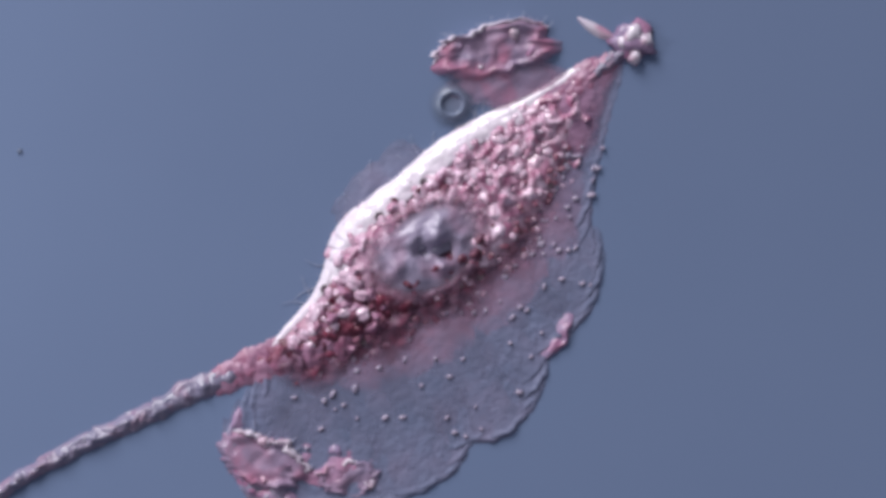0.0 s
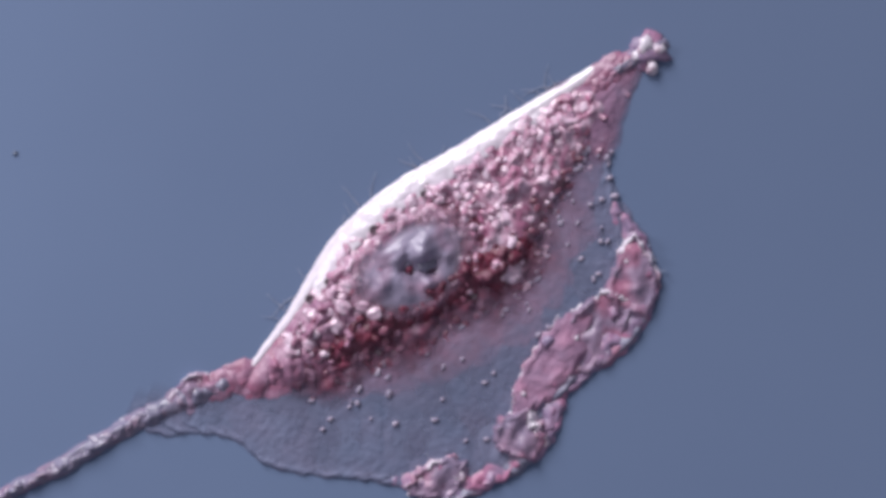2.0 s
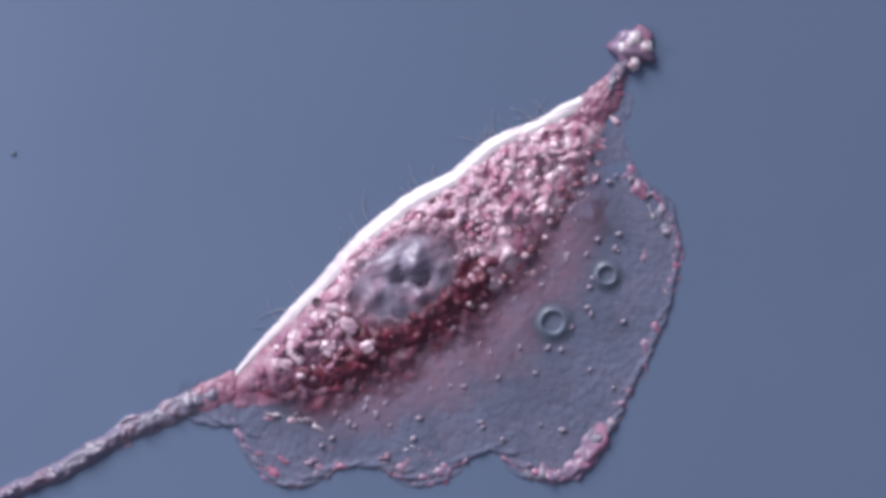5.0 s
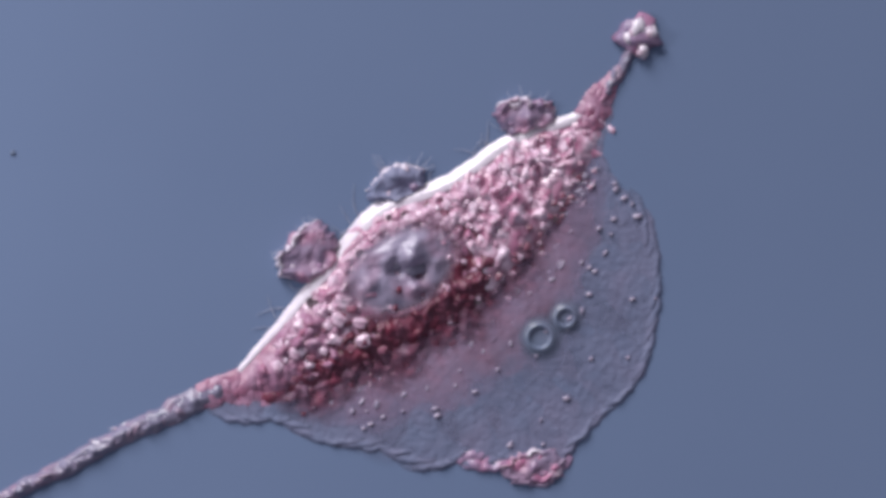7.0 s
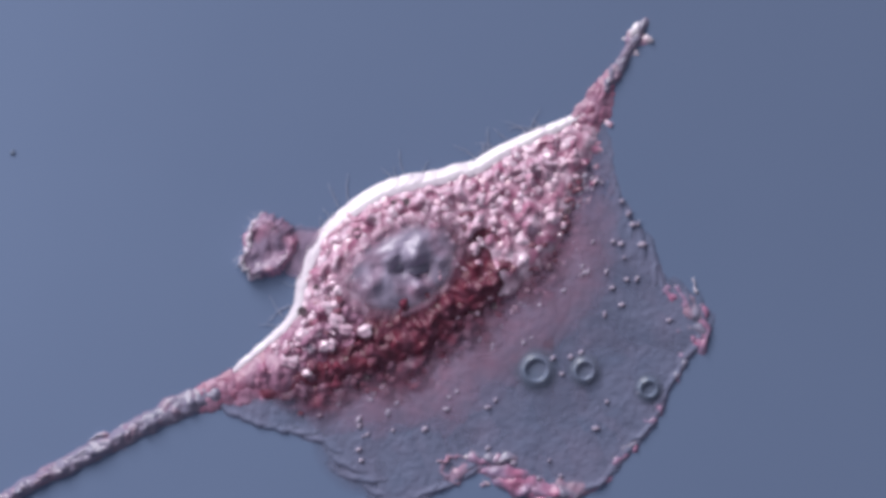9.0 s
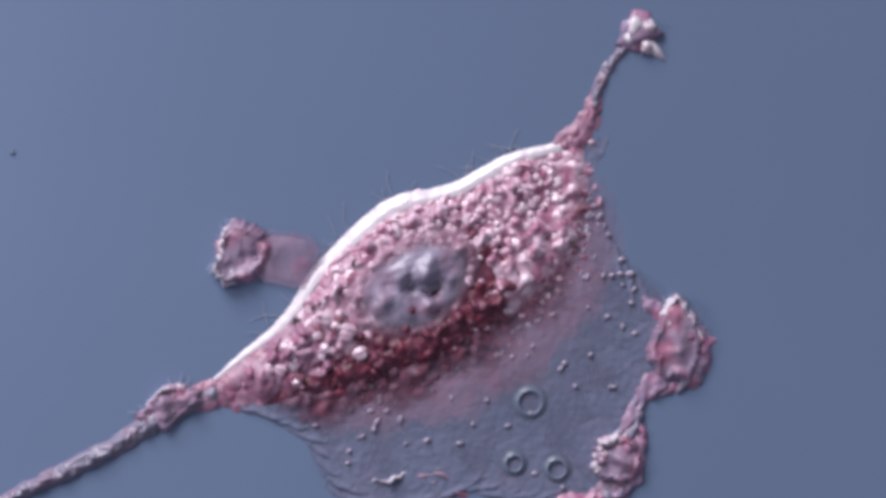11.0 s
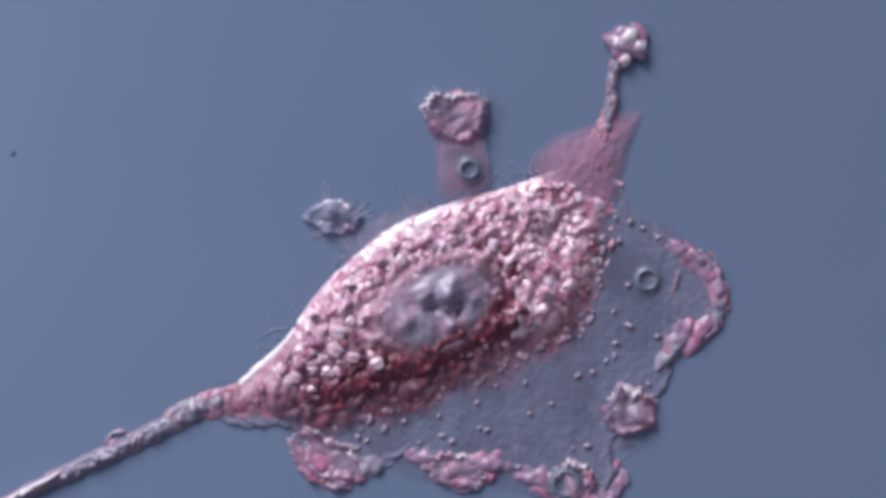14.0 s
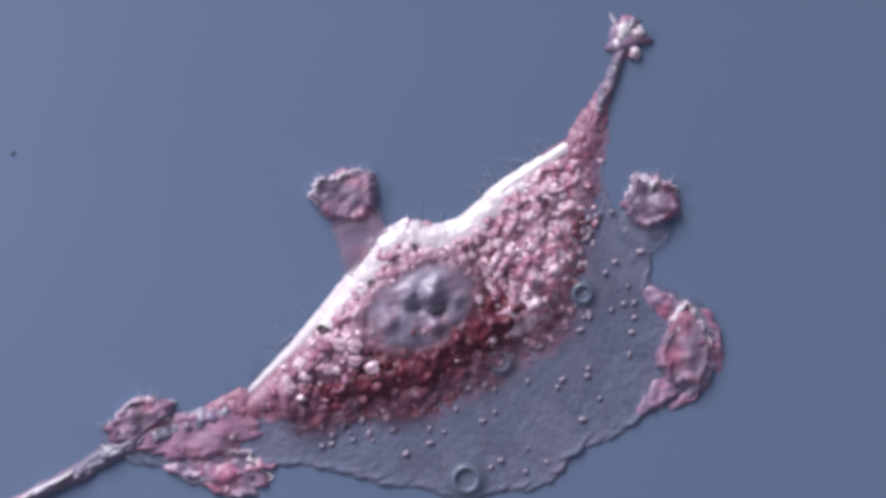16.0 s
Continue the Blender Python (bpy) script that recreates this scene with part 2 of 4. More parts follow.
outline(7.0,
        [(20, 875), (120, 825), (210, 775), (300, 735), (380, 695)],
        [(420, 655), (510, 545), (570, 470), (660, 365), (790, 310), (900, 240), (1020, 200)],
        [(500, 720), (620, 690), (740, 640), (850, 575), (960, 450), (1020, 340), (1065, 230)],
        [(1060, 180), (1100, 120), (1130, 65)],
        [(400, 750), (490, 752), (550, 780), (620, 795), (690, 805), (760, 835), (830, 815), (855, 835), (900, 815), (950, 850), (1000, 815), (1060, 750), (1130, 680), (1160, 600), (1170, 500), (1155, 400), (1100, 340), (1070, 270), (1095, 180)])
outline(7.5,
        [(20, 880), (120, 845), (210, 790), (300, 740), (380, 700)],
        [(430, 645), (520, 545), (570, 410), (680, 330), (800, 298), (890, 222), (1030, 190)],
        [(500, 710), (620, 690), (740, 630), (850, 560), (960, 440), (1020, 350), (1060, 230)],
        [(1065, 160), (1110, 110), (1140, 65)],
        [(400, 735), (490, 750), (530, 780), (620, 795), (690, 805), (710, 860), (760, 885), (820, 845), (890, 855), (960, 880), (1050, 800), (1110, 800), (1130, 710), (1200, 690), (1185, 600), (1180, 520), (1140, 430), (1110, 350), (1080, 260), (1095, 200)])
outline(8.0,
        [(20, 880), (120, 835), (210, 785), (300, 735), (380, 700)],
        [(430, 645), (520, 545), (560, 410), (690, 310), (800, 290), (900, 240), (1020, 200)],
        [(490, 710), (620, 690), (740, 640), (850, 560), (970, 450), (1020, 330), (1060, 220)],
        [(1065, 160), (1100, 115), (1135, 65)],
        [(400, 735), (480, 750), (560, 780), (650, 805), (700, 830), (710, 890), (790, 850), (880, 820), (920, 880), (980, 885), (1050, 835), (1130, 790), (1210, 715), (1250, 650), (1275, 590), (1215, 500), (1150, 420), (1100, 340), (1080, 260), (1075, 190)])
outline(10.5,
        [(20, 875), (110, 825), (200, 780), (290, 735), (370, 700)],
        [(400, 650), (500, 560), (540, 475), (650, 375), (800, 320), (900, 265), (1020, 205)],
        [(500, 725), (620, 715), (760, 680), (880, 620), (1000, 500), (1045, 360), (1060, 230)],
        [(1060, 200), (1085, 140), (1120, 75)],
        [(400, 735), (460, 775), (530, 790), (580, 830), (560, 890), (700, 910), (820, 890), (830, 810), (900, 860), (990, 895), (1060, 880), (1105, 790), (1115, 700), (1160, 640), (1230, 600), (1200, 555), (1155, 560), (1135, 480), (1100, 390), (1095, 300), (1060, 225)])
outline(11.0,
        [(20, 882), (110, 837), (200, 792), (290, 737), (360, 702)],
        [(400, 650), (500, 560), (560, 470), (680, 360), (800, 325), (900, 275), (980, 255)],
        [(500, 725), (620, 715), (760, 675), (880, 610), (1000, 500), (1040, 390), (1030, 260)],
        [(1040, 215), (1070, 130), (1130, 60)],
        [(430, 730), (500, 755), (560, 800), (590, 850), (650, 900), (780, 890), (830, 870), (900, 885), (1000, 890), (1100, 880), (1140, 800), (1130, 720), (1180, 690), (1250, 650), (1235, 570), (1180, 550), (1120, 490), (1070, 400), (1050, 320), (1085, 250)])
outline(11.5,
        [(20, 882), (110, 837), (200, 797), (290, 747), (360, 712)],
        [(400, 655), (490, 575), (560, 470), (680, 375), (800, 335), (900, 290), (1000, 240)],
        [(500, 720), (620, 730), (760, 690), (880, 620), (1000, 520), (1040, 420), (1045, 270)],
        [(1050, 200), (1085, 130), (1130, 50)],
        [(420, 730), (490, 745), (540, 790), (580, 830), (620, 855), (700, 870), (800, 880), (850, 858), (900, 860), (980, 885), (1080, 870), (1140, 850), (1165, 770), (1170, 700), (1270, 700), (1250, 610), (1180, 560), (1150, 500), (1070, 430), (1045, 350), (1090, 260)])
outline(12.0,
        [(30, 882), (120, 842), (210, 797), (300, 742), (370, 707)],
        [(410, 650), (500, 555), (560, 460), (680, 365), (800, 335), (900, 285), (1010, 235)],
        [(500, 730), (620, 735), (760, 690), (880, 620), (1000, 520), (1040, 430), (1045, 300)],
        [(1050, 190), (1080, 140), (1115, 75)],
        [(420, 730), (480, 750), (540, 770), (560, 825), (610, 830), (640, 885), (740, 885), (820, 850), (900, 835), (960, 850), (1030, 845), (1085, 780), (1100, 750), (1160, 680), (1190, 610), (1150, 560), (1060, 480), (1045, 380), (1030, 320), (1110, 290)])
outline(12.5,
        [(30, 882), (120, 837), (210, 787), (300, 742), (370, 707)],
        [(410, 665), (500, 580), (560, 490), (660, 390), (790, 345), (890, 312), (1010, 262)],
        [(490, 735), (620, 730), (760, 695), (890, 640), (1000, 540), (1045, 430), (1080, 330)],
        [(1085, 180), (1105, 130), (1120, 80)],
        [(430, 740), (500, 770), (560, 775), (610, 830), (640, 890), (750, 885), (820, 845), (890, 825), (950, 840), (1010, 845), (1020, 790), (1070, 765), (1060, 720), (1110, 690), (1140, 640), (1120, 560), (1140, 500), (1200, 470), (1170, 330), (1150, 250)])
outline(13.0,
        [(30, 882), (120, 832), (210, 782), (300, 742), (370, 707)],
        [(410, 675), (500, 590), (570, 490), (670, 400), (800, 350), (900, 316), (1010, 276)],
        [(490, 735), (620, 730), (760, 690), (890, 630), (1010, 560), (1055, 440), (1080, 320)],
        [(1090, 190), (1110, 140), (1120, 90)],
        [(370, 770), (450, 775), (540, 780), (600, 800), (640, 850), (680, 880), (740, 845), (850, 825), (900, 850), (940, 885), (1040, 860), (1040, 800), (1070, 770), (1130, 700), (1150, 640), (1140, 560), (1160, 520), (1150, 420), (1130, 320), (1105, 220)])
outline(13.5,
        [(30, 882), (120, 837), (210, 792), (300, 752), (370, 712)],
        [(420, 670), (500, 595), (570, 500), (680, 395), (800, 345), (900, 315), (1015, 272)],
        [(490, 740), (620, 735), (760, 690), (890, 640), (1010, 570), (1060, 440), (1080, 320)],
        [(1080, 190), (1100, 130), (1120, 75)],
        [(410, 760), (500, 770), (570, 778), (590, 800), (660, 810), (720, 812), (800, 815), (860, 838), (900, 870), (950, 890), (1080, 890), (1060, 800), (1150, 785), (1205, 720), (1180, 630), (1170, 590), (1230, 570), (1240, 440), (1190, 330), (1120, 300), (1095, 210)])
outline(14.0,
        [(30, 882), (120, 837), (210, 797), (300, 752), (370, 717)],
        [(420, 680), (500, 600), (570, 505), (680, 405), (800, 355), (890, 330), (1015, 286)],
        [(500, 745), (620, 740), (760, 700), (890, 640), (1020, 570), (1060, 440), (1080, 330)],
        [(1080, 200), (1085, 140), (1110, 80)],
        [(400, 755), (520, 765), (550, 830), (600, 850), (680, 835), (720, 805), (770, 830), (810, 860), (870, 835), (930, 840), (980, 890), (1090, 885), (1080, 800), (1130, 740), (1180, 690), (1200, 620), (1270, 580), (1280, 500), (1210, 430), (1130, 390), (1095, 290), (1085, 210)])
outline(14.5,
        [(40, 882), (130, 837), (220, 792), (310, 752), (380, 717)],
        [(430, 680), (520, 580), (590, 500), (690, 420), (800, 368), (890, 338), (1005, 282)],
        [(500, 745), (620, 745), (760, 715), (890, 660), (1020, 580), (1060, 450), (1080, 330)],
        [(1075, 190), (1090, 130), (1118, 70)],
        [(410, 750), (490, 765), (510, 820), (570, 865), (640, 885), (720, 870), (800, 890), (880, 880), (920, 850), (980, 880), (1010, 840), (1050, 775), (1110, 700), (1190, 595), (1260, 560), (1250, 480), (1180, 420), (1110, 370), (1120, 300), (1095, 190)])
outline(15.0,
        [(30, 887), (130, 842), (220, 797), (310, 752), (380, 722)],
        [(430, 685), (520, 590), (600, 500), (700, 420), (800, 375), (890, 330), (1000, 240)],
        [(500, 750), (620, 755), (760, 725), (890, 650), (1000, 580), (1050, 450), (1070, 250)],
        [(1050, 190), (1080, 130), (1125, 65)],
        [(410, 755), (440, 815), (490, 825), (540, 860), (620, 865), (700, 870), (760, 885), (880, 890), (960, 885), (1010, 870), (1050, 835), (1110, 800), (1100, 730), (1040, 690), (1090, 660), (1140, 620), (1110, 560), (1190, 500), (1150, 440), (1090, 390), (1075, 290), (1070, 210)])
outline(15.5,
        [(40, 882), (130, 837), (220, 792), (310, 752), (390, 722)],
        [(430, 670), (520, 590), (600, 500), (690, 420), (800, 350), (900, 290), (1010, 225)],
        [(500, 740), (620, 760), (760, 730), (890, 660), (1000, 580), (1040, 450), (1065, 250)],
        [(1060, 170), (1095, 110), (1115, 70)],
        [(370, 770), (400, 830), (470, 870), (510, 845), (600, 855), (680, 870), (780, 890), (900, 890), (1020, 870), (1060, 820), (1130, 790), (1210, 730), (1200, 640), (1150, 570), (1170, 490), (1110, 420), (1090, 320), (1100, 280), (1070, 210)])
outline(16.0,
        [(60, 877), (130, 842), (210, 797), (310, 762), (410, 727)],
        [(440, 690), (530, 590), (620, 480), (690, 405), (800, 390), (890, 320), (1010, 245)],
        [(490, 745), (620, 740), (760, 715), (890, 640), (1000, 560), (1030, 420), (1045, 290)],
        [(1060, 190), (1085, 130), (1110, 70)],
        [(200, 810), (300, 830), (370, 860), (430, 840), (520, 825), (620, 845), (700, 865), (770, 870), (830, 890), (900, 870), (970, 860), (1030, 800), (1100, 770), (1180, 710), (1240, 690), (1275, 600), (1220, 545), (1160, 520), (1150, 440), (1090, 380), (1070, 300), (1060, 210)])
TIMES = sorted(SHAPES)


def ground(p, z=0.0):
    return Vector(((p[0] - 784) / 100, (441 - p[1]) / 100, z))


def spline(points, f, k):
    """The place f (0 to 1) along piece k of a smooth curve through points."""
    n = len(points) - 1
    p = [Vector(points[min(max(k + d, 0), n)]) for d in (-1, 0, 1, 2)]
    if k == 0:
        p[0] = 2 * p[1] - p[2]
    if k == n - 1:
        p[3] = 2 * p[2] - p[1]
    return 0.5 * (2 * p[1] + (p[2] - p[0]) * f + (2 * p[0] - 5 * p[1] + 4 * p[2] - p[3]) * f * f
                  + (3 * p[1] - p[0] - 3 * p[2] + p[3]) * f ** 3)


def stepped(points, steps=200):
    """A smooth curve through points, cut into even steps of its length."""
    fine = np.array([spline(points, j / 24, k) for k in range(len(points) - 1) for j in range(24)] + [Vector(points[-1])])
    far = np.concatenate(([0], np.cumsum(np.hypot(*np.diff(fine, axis=0).T))))
    at = np.linspace(0, far[-1], steps + 1)
    return np.stack([np.interp(at, far, fine[:, 0]), np.interp(at, far, fine[:, 1])], axis=1)


CURVES = {(t, name): stepped(c[name]) for t, c in SHAPES.items() for name in ("upper", "lower", "edge")}


def along(curve, u, reach=3):
    """The place and the direction at u (0 to 1) of a stepped curve."""
    n = len(curve) - 1
    x = min(max(u, 0), 1) * n
    k = min(int(x), n - 1)
    a, b = max(0, k - reach), min(n, k + 1 + reach)
    return Vector(curve[k] * (k + 1 - x) + curve[k + 1] * (x - k)), Vector(curve[b] - curve[a])


def on_curve(t, name, u, z=0.0, reach=3):
    """The pose of a piece that rides on a curve, its x along the curve."""
    a, w = along(CURVES[t, name], u, reach)
    p = ground(a, z)
    return pose(p.x, p.y, p.z, 0, 0, math.degrees(math.atan2(-w.y, w.x)))


def inside(t, s, v):
    """The place s along and v across the body, from its upper to its lower edge."""
    return along(CURVES[t, "upper"], s)[0] * (1 - v) + along(CURVES[t, "lower"], s)[0] * v


def track(rows):
    """A place at any time from rows of t and values, straight from row to row."""
    known = [row[0] for row in rows]
    return lambda t: [float(np.interp(t, known, column)) for column in list(zip(*rows))[1:]]


MOVES = []


def moves(ob, f):
    """Remember that ob goes by f(t), for motions()."""
    MOVES.append((ob, f))


# ---- the dish ----
def dish_floor():
    bm = bmesh.new()
    bmesh.ops.create_grid(bm, x_segments=12, y_segments=12, size=60)
    ext = bmesh.ops.extrude_face_region(bm, geom=bm.faces[:])
    for v in ext["geom"]:
        if isinstance(v, bmesh.types.BMVert):
            v.co.z -= 1.5
    bmesh.ops.recalc_face_normals(bm, faces=bm.faces)
    ob = mesh_object("floor", bm, GLASS)
    tagged(ob, "plain blue-grey bottom of a clear culture dish", "dish floor", kind="structure")


dish_floor()

cell = new("cell")
tagged(cell, "pink granular living cell spread flat on the dish", "cell")


# ---- the thin sheet that spreads from the cell: tongues side by side along its rim ----
TONGUES = 42


def inward(t, u):
    """A place on the rim of the sheet, the way from there to the middle of the body, and how far that is."""
    e = along(CURVES[t, "edge"], u)[0]
    w = inside(t, 0.04 + 0.94 * u, 0.35) - e
    return e, w, w.length / 100


def tongue_pose(t, u, back=0.0, z=0.0):
    e, w, far = inward(t, u)
    d = along(CURVES[t, "edge"], u)[1].normalized()
    w = w.normalized()
    p = ground(e + w * min(back, max(far - 0.3, 0)) * 100, z)
    w = Vector((d.y, -d.x)) * 1.6 + w if back == 0 else w
    return pose(p.x, p.y, p.z, 0, 0, math.degrees(math.atan2(-w.y, w.x)) - 90)


def tongue(k, depth, half, thick, calm=1.0):
    """A thin tongue of the sheet, its rounded front at the rim, its back under the body."""
    def f(u, v):
        q = 2 * u - 1
        front = 0.34 * half * q * q + 0.06 * ripple(q * half, 0, k, 0.17) * (1 - q * q)
        d = max(depth - front, 0.2) * v ** 2.4
        mid = max(0, 1 - q * q) ** 2
        lip = 0.03 * (1 + 1.5 * ripple(q * half, 0, k + 7, 0.2)) * math.exp(-((d - 0.07) / 0.05) ** 2)
        z = (thick * min(1, d / 0.06) + max(lip, 0)) * mid
        z *= calm
        return (q * half, front + d, z - 0.006 + 0.012 * ripple(q * half, d, k + 9, 0.3) * mid * min(1, d / 0.3) + 0.008 * ripple(q * half, d, k + 19, 0.13) * mid)

    def dense(u, v):
        q = abs(2 * u - 1)
        return 0.75 * (1 - q * q) * (1 - max(0, (v ** 2.4 - 0.45) / 0.55))
    return grid(15, 27, f, dense)


for k in range(TONGUES):
    u = (k + 0.3) / (TONGUES - 0.4)
    depth = min(min(inward(t, u)[2] for t in TIMES) * 1.0, 2.4)
    ob = part("lamella_tongue", tongue(k, max(depth, 0.5), 0.72 + 0.1 * math.sin(k * 2.1), 0.03 + 0.012 * math.sin(k * 1.3), 1 - 0.8 * min(1, max(0, u - 0.75) / 0.2)), LAMELLA, cell,
              "thin grey-blue translucent sheet" if k == 0 else "")
    moves(ob, lambda t, u=u: tongue_pose(t, u))


def sheet_disc(k):
    def f(r, a):
        x, y = 0.92 * r * math.cos(a), 1.1 * r * math.sin(a)
        return (x, y, 0.03 * (1 - r ** 2) + 0.012 * ripple(x, y, k, 0.35) * (1 - r))
    return disc(14, 36, f, lambda r: 0.6 * (1 - r ** 2.5))


for k in range(24):
    u = 0.2 + 0.48 * (k // 2) / 11
    ob = part("lamella_middle", sheet_disc(k), LAMELLA, cell, "thin grey-blue middle of the sheet" if k == 0 else "")
    moves(ob, lambda t, u=u, k=k: tongue_pose(t, u, max(1.1, inward(t, u)[2] * 0.36) if k % 2 else max(2.0, inward(t, u)[2] * 0.62)))


# The rolled rim of the sheet: it rises where the rim folds over, and sinks again.
# Rows: places, in hundredths of a metre, and how far round them the rim is folded.
ROLLED = {
    0.0: [(450, 850, 90), (990, 590, 25)],
    0.5: [(400, 820, 90), (990, 620, 40), (760, 860, 50)],
    1.0: [(380, 850, 90), (740, 855, 70), (1075, 560, 60), (1040, 360, 50)],
    1.5: [(1110, 530, 130), (930, 720, 90), (730, 880, 100)],
    2.0: [(1150, 510, 120), (1060, 650, 110), (950, 790, 110), (830, 870, 100)],
    2.5: [(1130, 560, 90), (1060, 690, 110), (950, 805, 100)],
    3.0: [(1110, 600, 80), (1050, 710, 90), (950, 815, 100), (690, 880, 110)],
    3.5: [(1195, 430, 110), (1140, 600, 110), (1010, 790, 130), (490, 830, 90)],
    4.0: [(1195, 430, 120), (1140, 620, 110), (1040, 770, 110), (930, 845, 70), (470, 850, 110), (720, 865, 60)],
    6.5: [(1095, 790, 60)],
    7.0: [(950, 840, 40), (855, 830, 15)],
    7.5: [(1180, 650, 90), (1110, 770, 80), (740, 870, 70), (960, 870, 50)],
    8.0: [(1260, 590, 110), (1200, 710, 110), (1080, 810, 110), (960, 880, 90)],
    10.5: [(900, 850, 80), (1215, 590, 22), (470, 770, 70)],
    11.0: [(1215, 630, 90), (1125, 830, 110)],
    11.5: [(1220, 660, 90), (1140, 820, 90), (575, 800, 50)],
    12.0: [(570, 810, 25), (1120, 710, 60)],
    12.5: [(970, 840, 40)],
    13.0: [(1110, 700, 80), (1010, 850, 80)],
    13.5: [(1190, 720, 110), (1220, 560, 90), (1000, 885, 90)],
    14.0: [(1270, 540, 120), (585, 845, 55), (810, 850, 70), (1020, 885, 70)],
    14.5: [(590, 870, 110), (1225, 560, 40)],
    15.0: [(1090, 800, 70), (960, 880, 60), (460, 815, 35)],
    15.5: [(1195, 680, 110), (440, 850, 110), (990, 880, 60)],
    16.0: [(1255, 640, 130), (400, 850, 70)]}


def rim_piece(k):
    wide = 0.42 + 0.10 * math.sin(k * 1.7) + 0.06 * math.sin(k * 4.1)

    def f(u, v):
        q = abs(2 * u - 1)
        x = (u - 0.5) * 1.0
        y = -0.05 + wide * v * (1 - 0.4 * q ** 2) + 0.10 * ripple(x, 0, k, 0.19) + 0.10 * q ** 2
        rise = min(1, v / 0.16) * (1 - max(0, (v - 0.3) / 0.7) ** 1.3)
        z = (0.11 + 0.10 * ripple(x, y, k, 0.15)) * rise * (1 - q ** 3) - 0.02
        return (x, y, z)
    return grid(21, 15, f)


def rim_up(t, u):
    p = along(CURVES[t, "edge"], u)[0]
    best = max((1 - (p - Vector((x, y))).length / r for x, y, r in ROLLED[t]), default=-1)
    return min(1, max(0, best * 4 + 1.2))


for k in range(48):
    u = 0.02 + 0.92 * k / 47
    ob = part("edge_fold", rim_piece(k), FOLD if math.sin(k * 1.3) > -0.8 else PALE, cell, "raised pink fold at the rim of the sheet" if k == 0 else "")
    moves(ob, lambda t, u=u, k=k: on_curve(t, "edge", u, 0.19 * rim_up(t, u) - 0.19 + 0.02 * math.sin(1.3 * t + 2.4 * k), 10))


# The pinker inner part of the sheet, next to the body.
def inner_sheet(k, s):
    room = [(along(CURVES[t, "edge"], 0.08 + 0.9 * s)[0] - along(CURVES[t, "lower"], s)[0]).length / 100 for t in TIMES]
    reach = min(2.2 + 0.45 * math.sin(2.3 * k), 0.5 + 0.9 * sorted(room)[4])

    def f(u, v):
        q = abs(2 * u - 1)
        x = (2 * u - 1) * 1.0
        y = 0.5 - v * reach * (1 - 0.3 * q * q) + 0.10 * ripple(x, 0, k + 3, 0.3) * v
        z = 0.10 * (1 - q ** 4) * (1 - v ** 2) - 0.02 + 0.015 * ripple(x, y, k, 0.2) * (1 - q) * (1 - v)
        return (x, y, z)
    return grid(17, 25, f, lambda u, v: 0.44 * (1 - max(0, v - 0.2) / 0.8) ** 1.1 * (1 - abs(2 * u - 1) ** 3))


# How far the rosy inner sheet has sunk under the outer one, over time.
ROSY_Z = ([0, 2, 3, 10.5, 12, 16], [-0.02, -0.02, 0, 0, -0.04, -0.04])


# The red fringe where the body thins out into the sheet.
# Its dark red also holds part of the shade below the body.
def red_fringe(k):
    def f(u, v):
        q = abs(2 * u - 1)
        x = (2 * u - 1) * 0.6
        y = 0.45 - v * (0.84 + 0.25 * math.sin(1.7 * k)) * (1 - 0.3 * q * q) + 0.12 * ripple(x, 0, k + 5, 0.25) * v
        z = 0.15 * (1 - q ** 4) * (1 - v ** 2) - 0.015 + (0.16 * ripple(x, y, k, 0.17) + 0.10 * pebbles(x, y, k, 0.2)) * (1 - q * q) * (1 - v) ** 0.7
        return (x, y, z)
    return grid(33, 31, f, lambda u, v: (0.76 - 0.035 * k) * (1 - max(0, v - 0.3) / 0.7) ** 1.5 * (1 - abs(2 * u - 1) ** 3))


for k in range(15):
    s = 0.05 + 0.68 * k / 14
    ob = part("red_fringe", red_fringe(k), RED_SHEET, cell, "soft red fringe of the body, darkened for shade" if k == 0 else "")
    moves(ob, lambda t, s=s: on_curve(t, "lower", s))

for k in range(13):
    s = 0.16 + 0.68 * k / 12
    ob = part("inner_sheet", inner_sheet(k, s), ROSY, cell, "thin rosy sheet beside the body" if k == 0 else "")
    moves(ob, lambda t, s=s: on_curve(t, "lower", s, float(np.interp(t, *ROSY_Z))))


# ---- the body: overlapping flanks that ride on its upper and lower edges ----
def widths(s):
    w = [(along(CURVES[t, "upper"], s)[0] - along(CURVES[t, "lower"], s)[0]).length / 100 for t in TIMES]
    return min(w), sum(w) / len(w)


def tall(s):
    return (0.12 + 0.35 * math.sin(math.pi * min(max(s * 0.94 + 0.03, 0), 1)) ** 0.8) * (1.1 - 0.6 * s)


def wide_at(s):
    return widths(s)[1]


def brow(s):
    return 0.045 + 0.115 * math.sin(math.pi * s) ** 0.8 * (0.4 + 0.6 * min(1, s / 0.4))


def upper_height(s, n, w=None):
    w = w or wide_at(s)
    b = brow(s)
    rise = min(0.78 * b, 0.6 * tall(s))
    if n < b:
        return rise * n / b
    q = min((n - b) / (0.36 * w), 1)
    return rise + (tall(s) - rise) * math.sin(q * math.pi / 2) - 0.04 * n / w


def lower_height(s, n, w=None):
    w = w or wide_at(s)
    q = min(max((n + 0.16) / (0.16 + (0.38 - 0.24 * s) * w), 0), 1)
    return tall(s) * 0.98 * (q * q * (3 - 2 * q)) ** 1.6


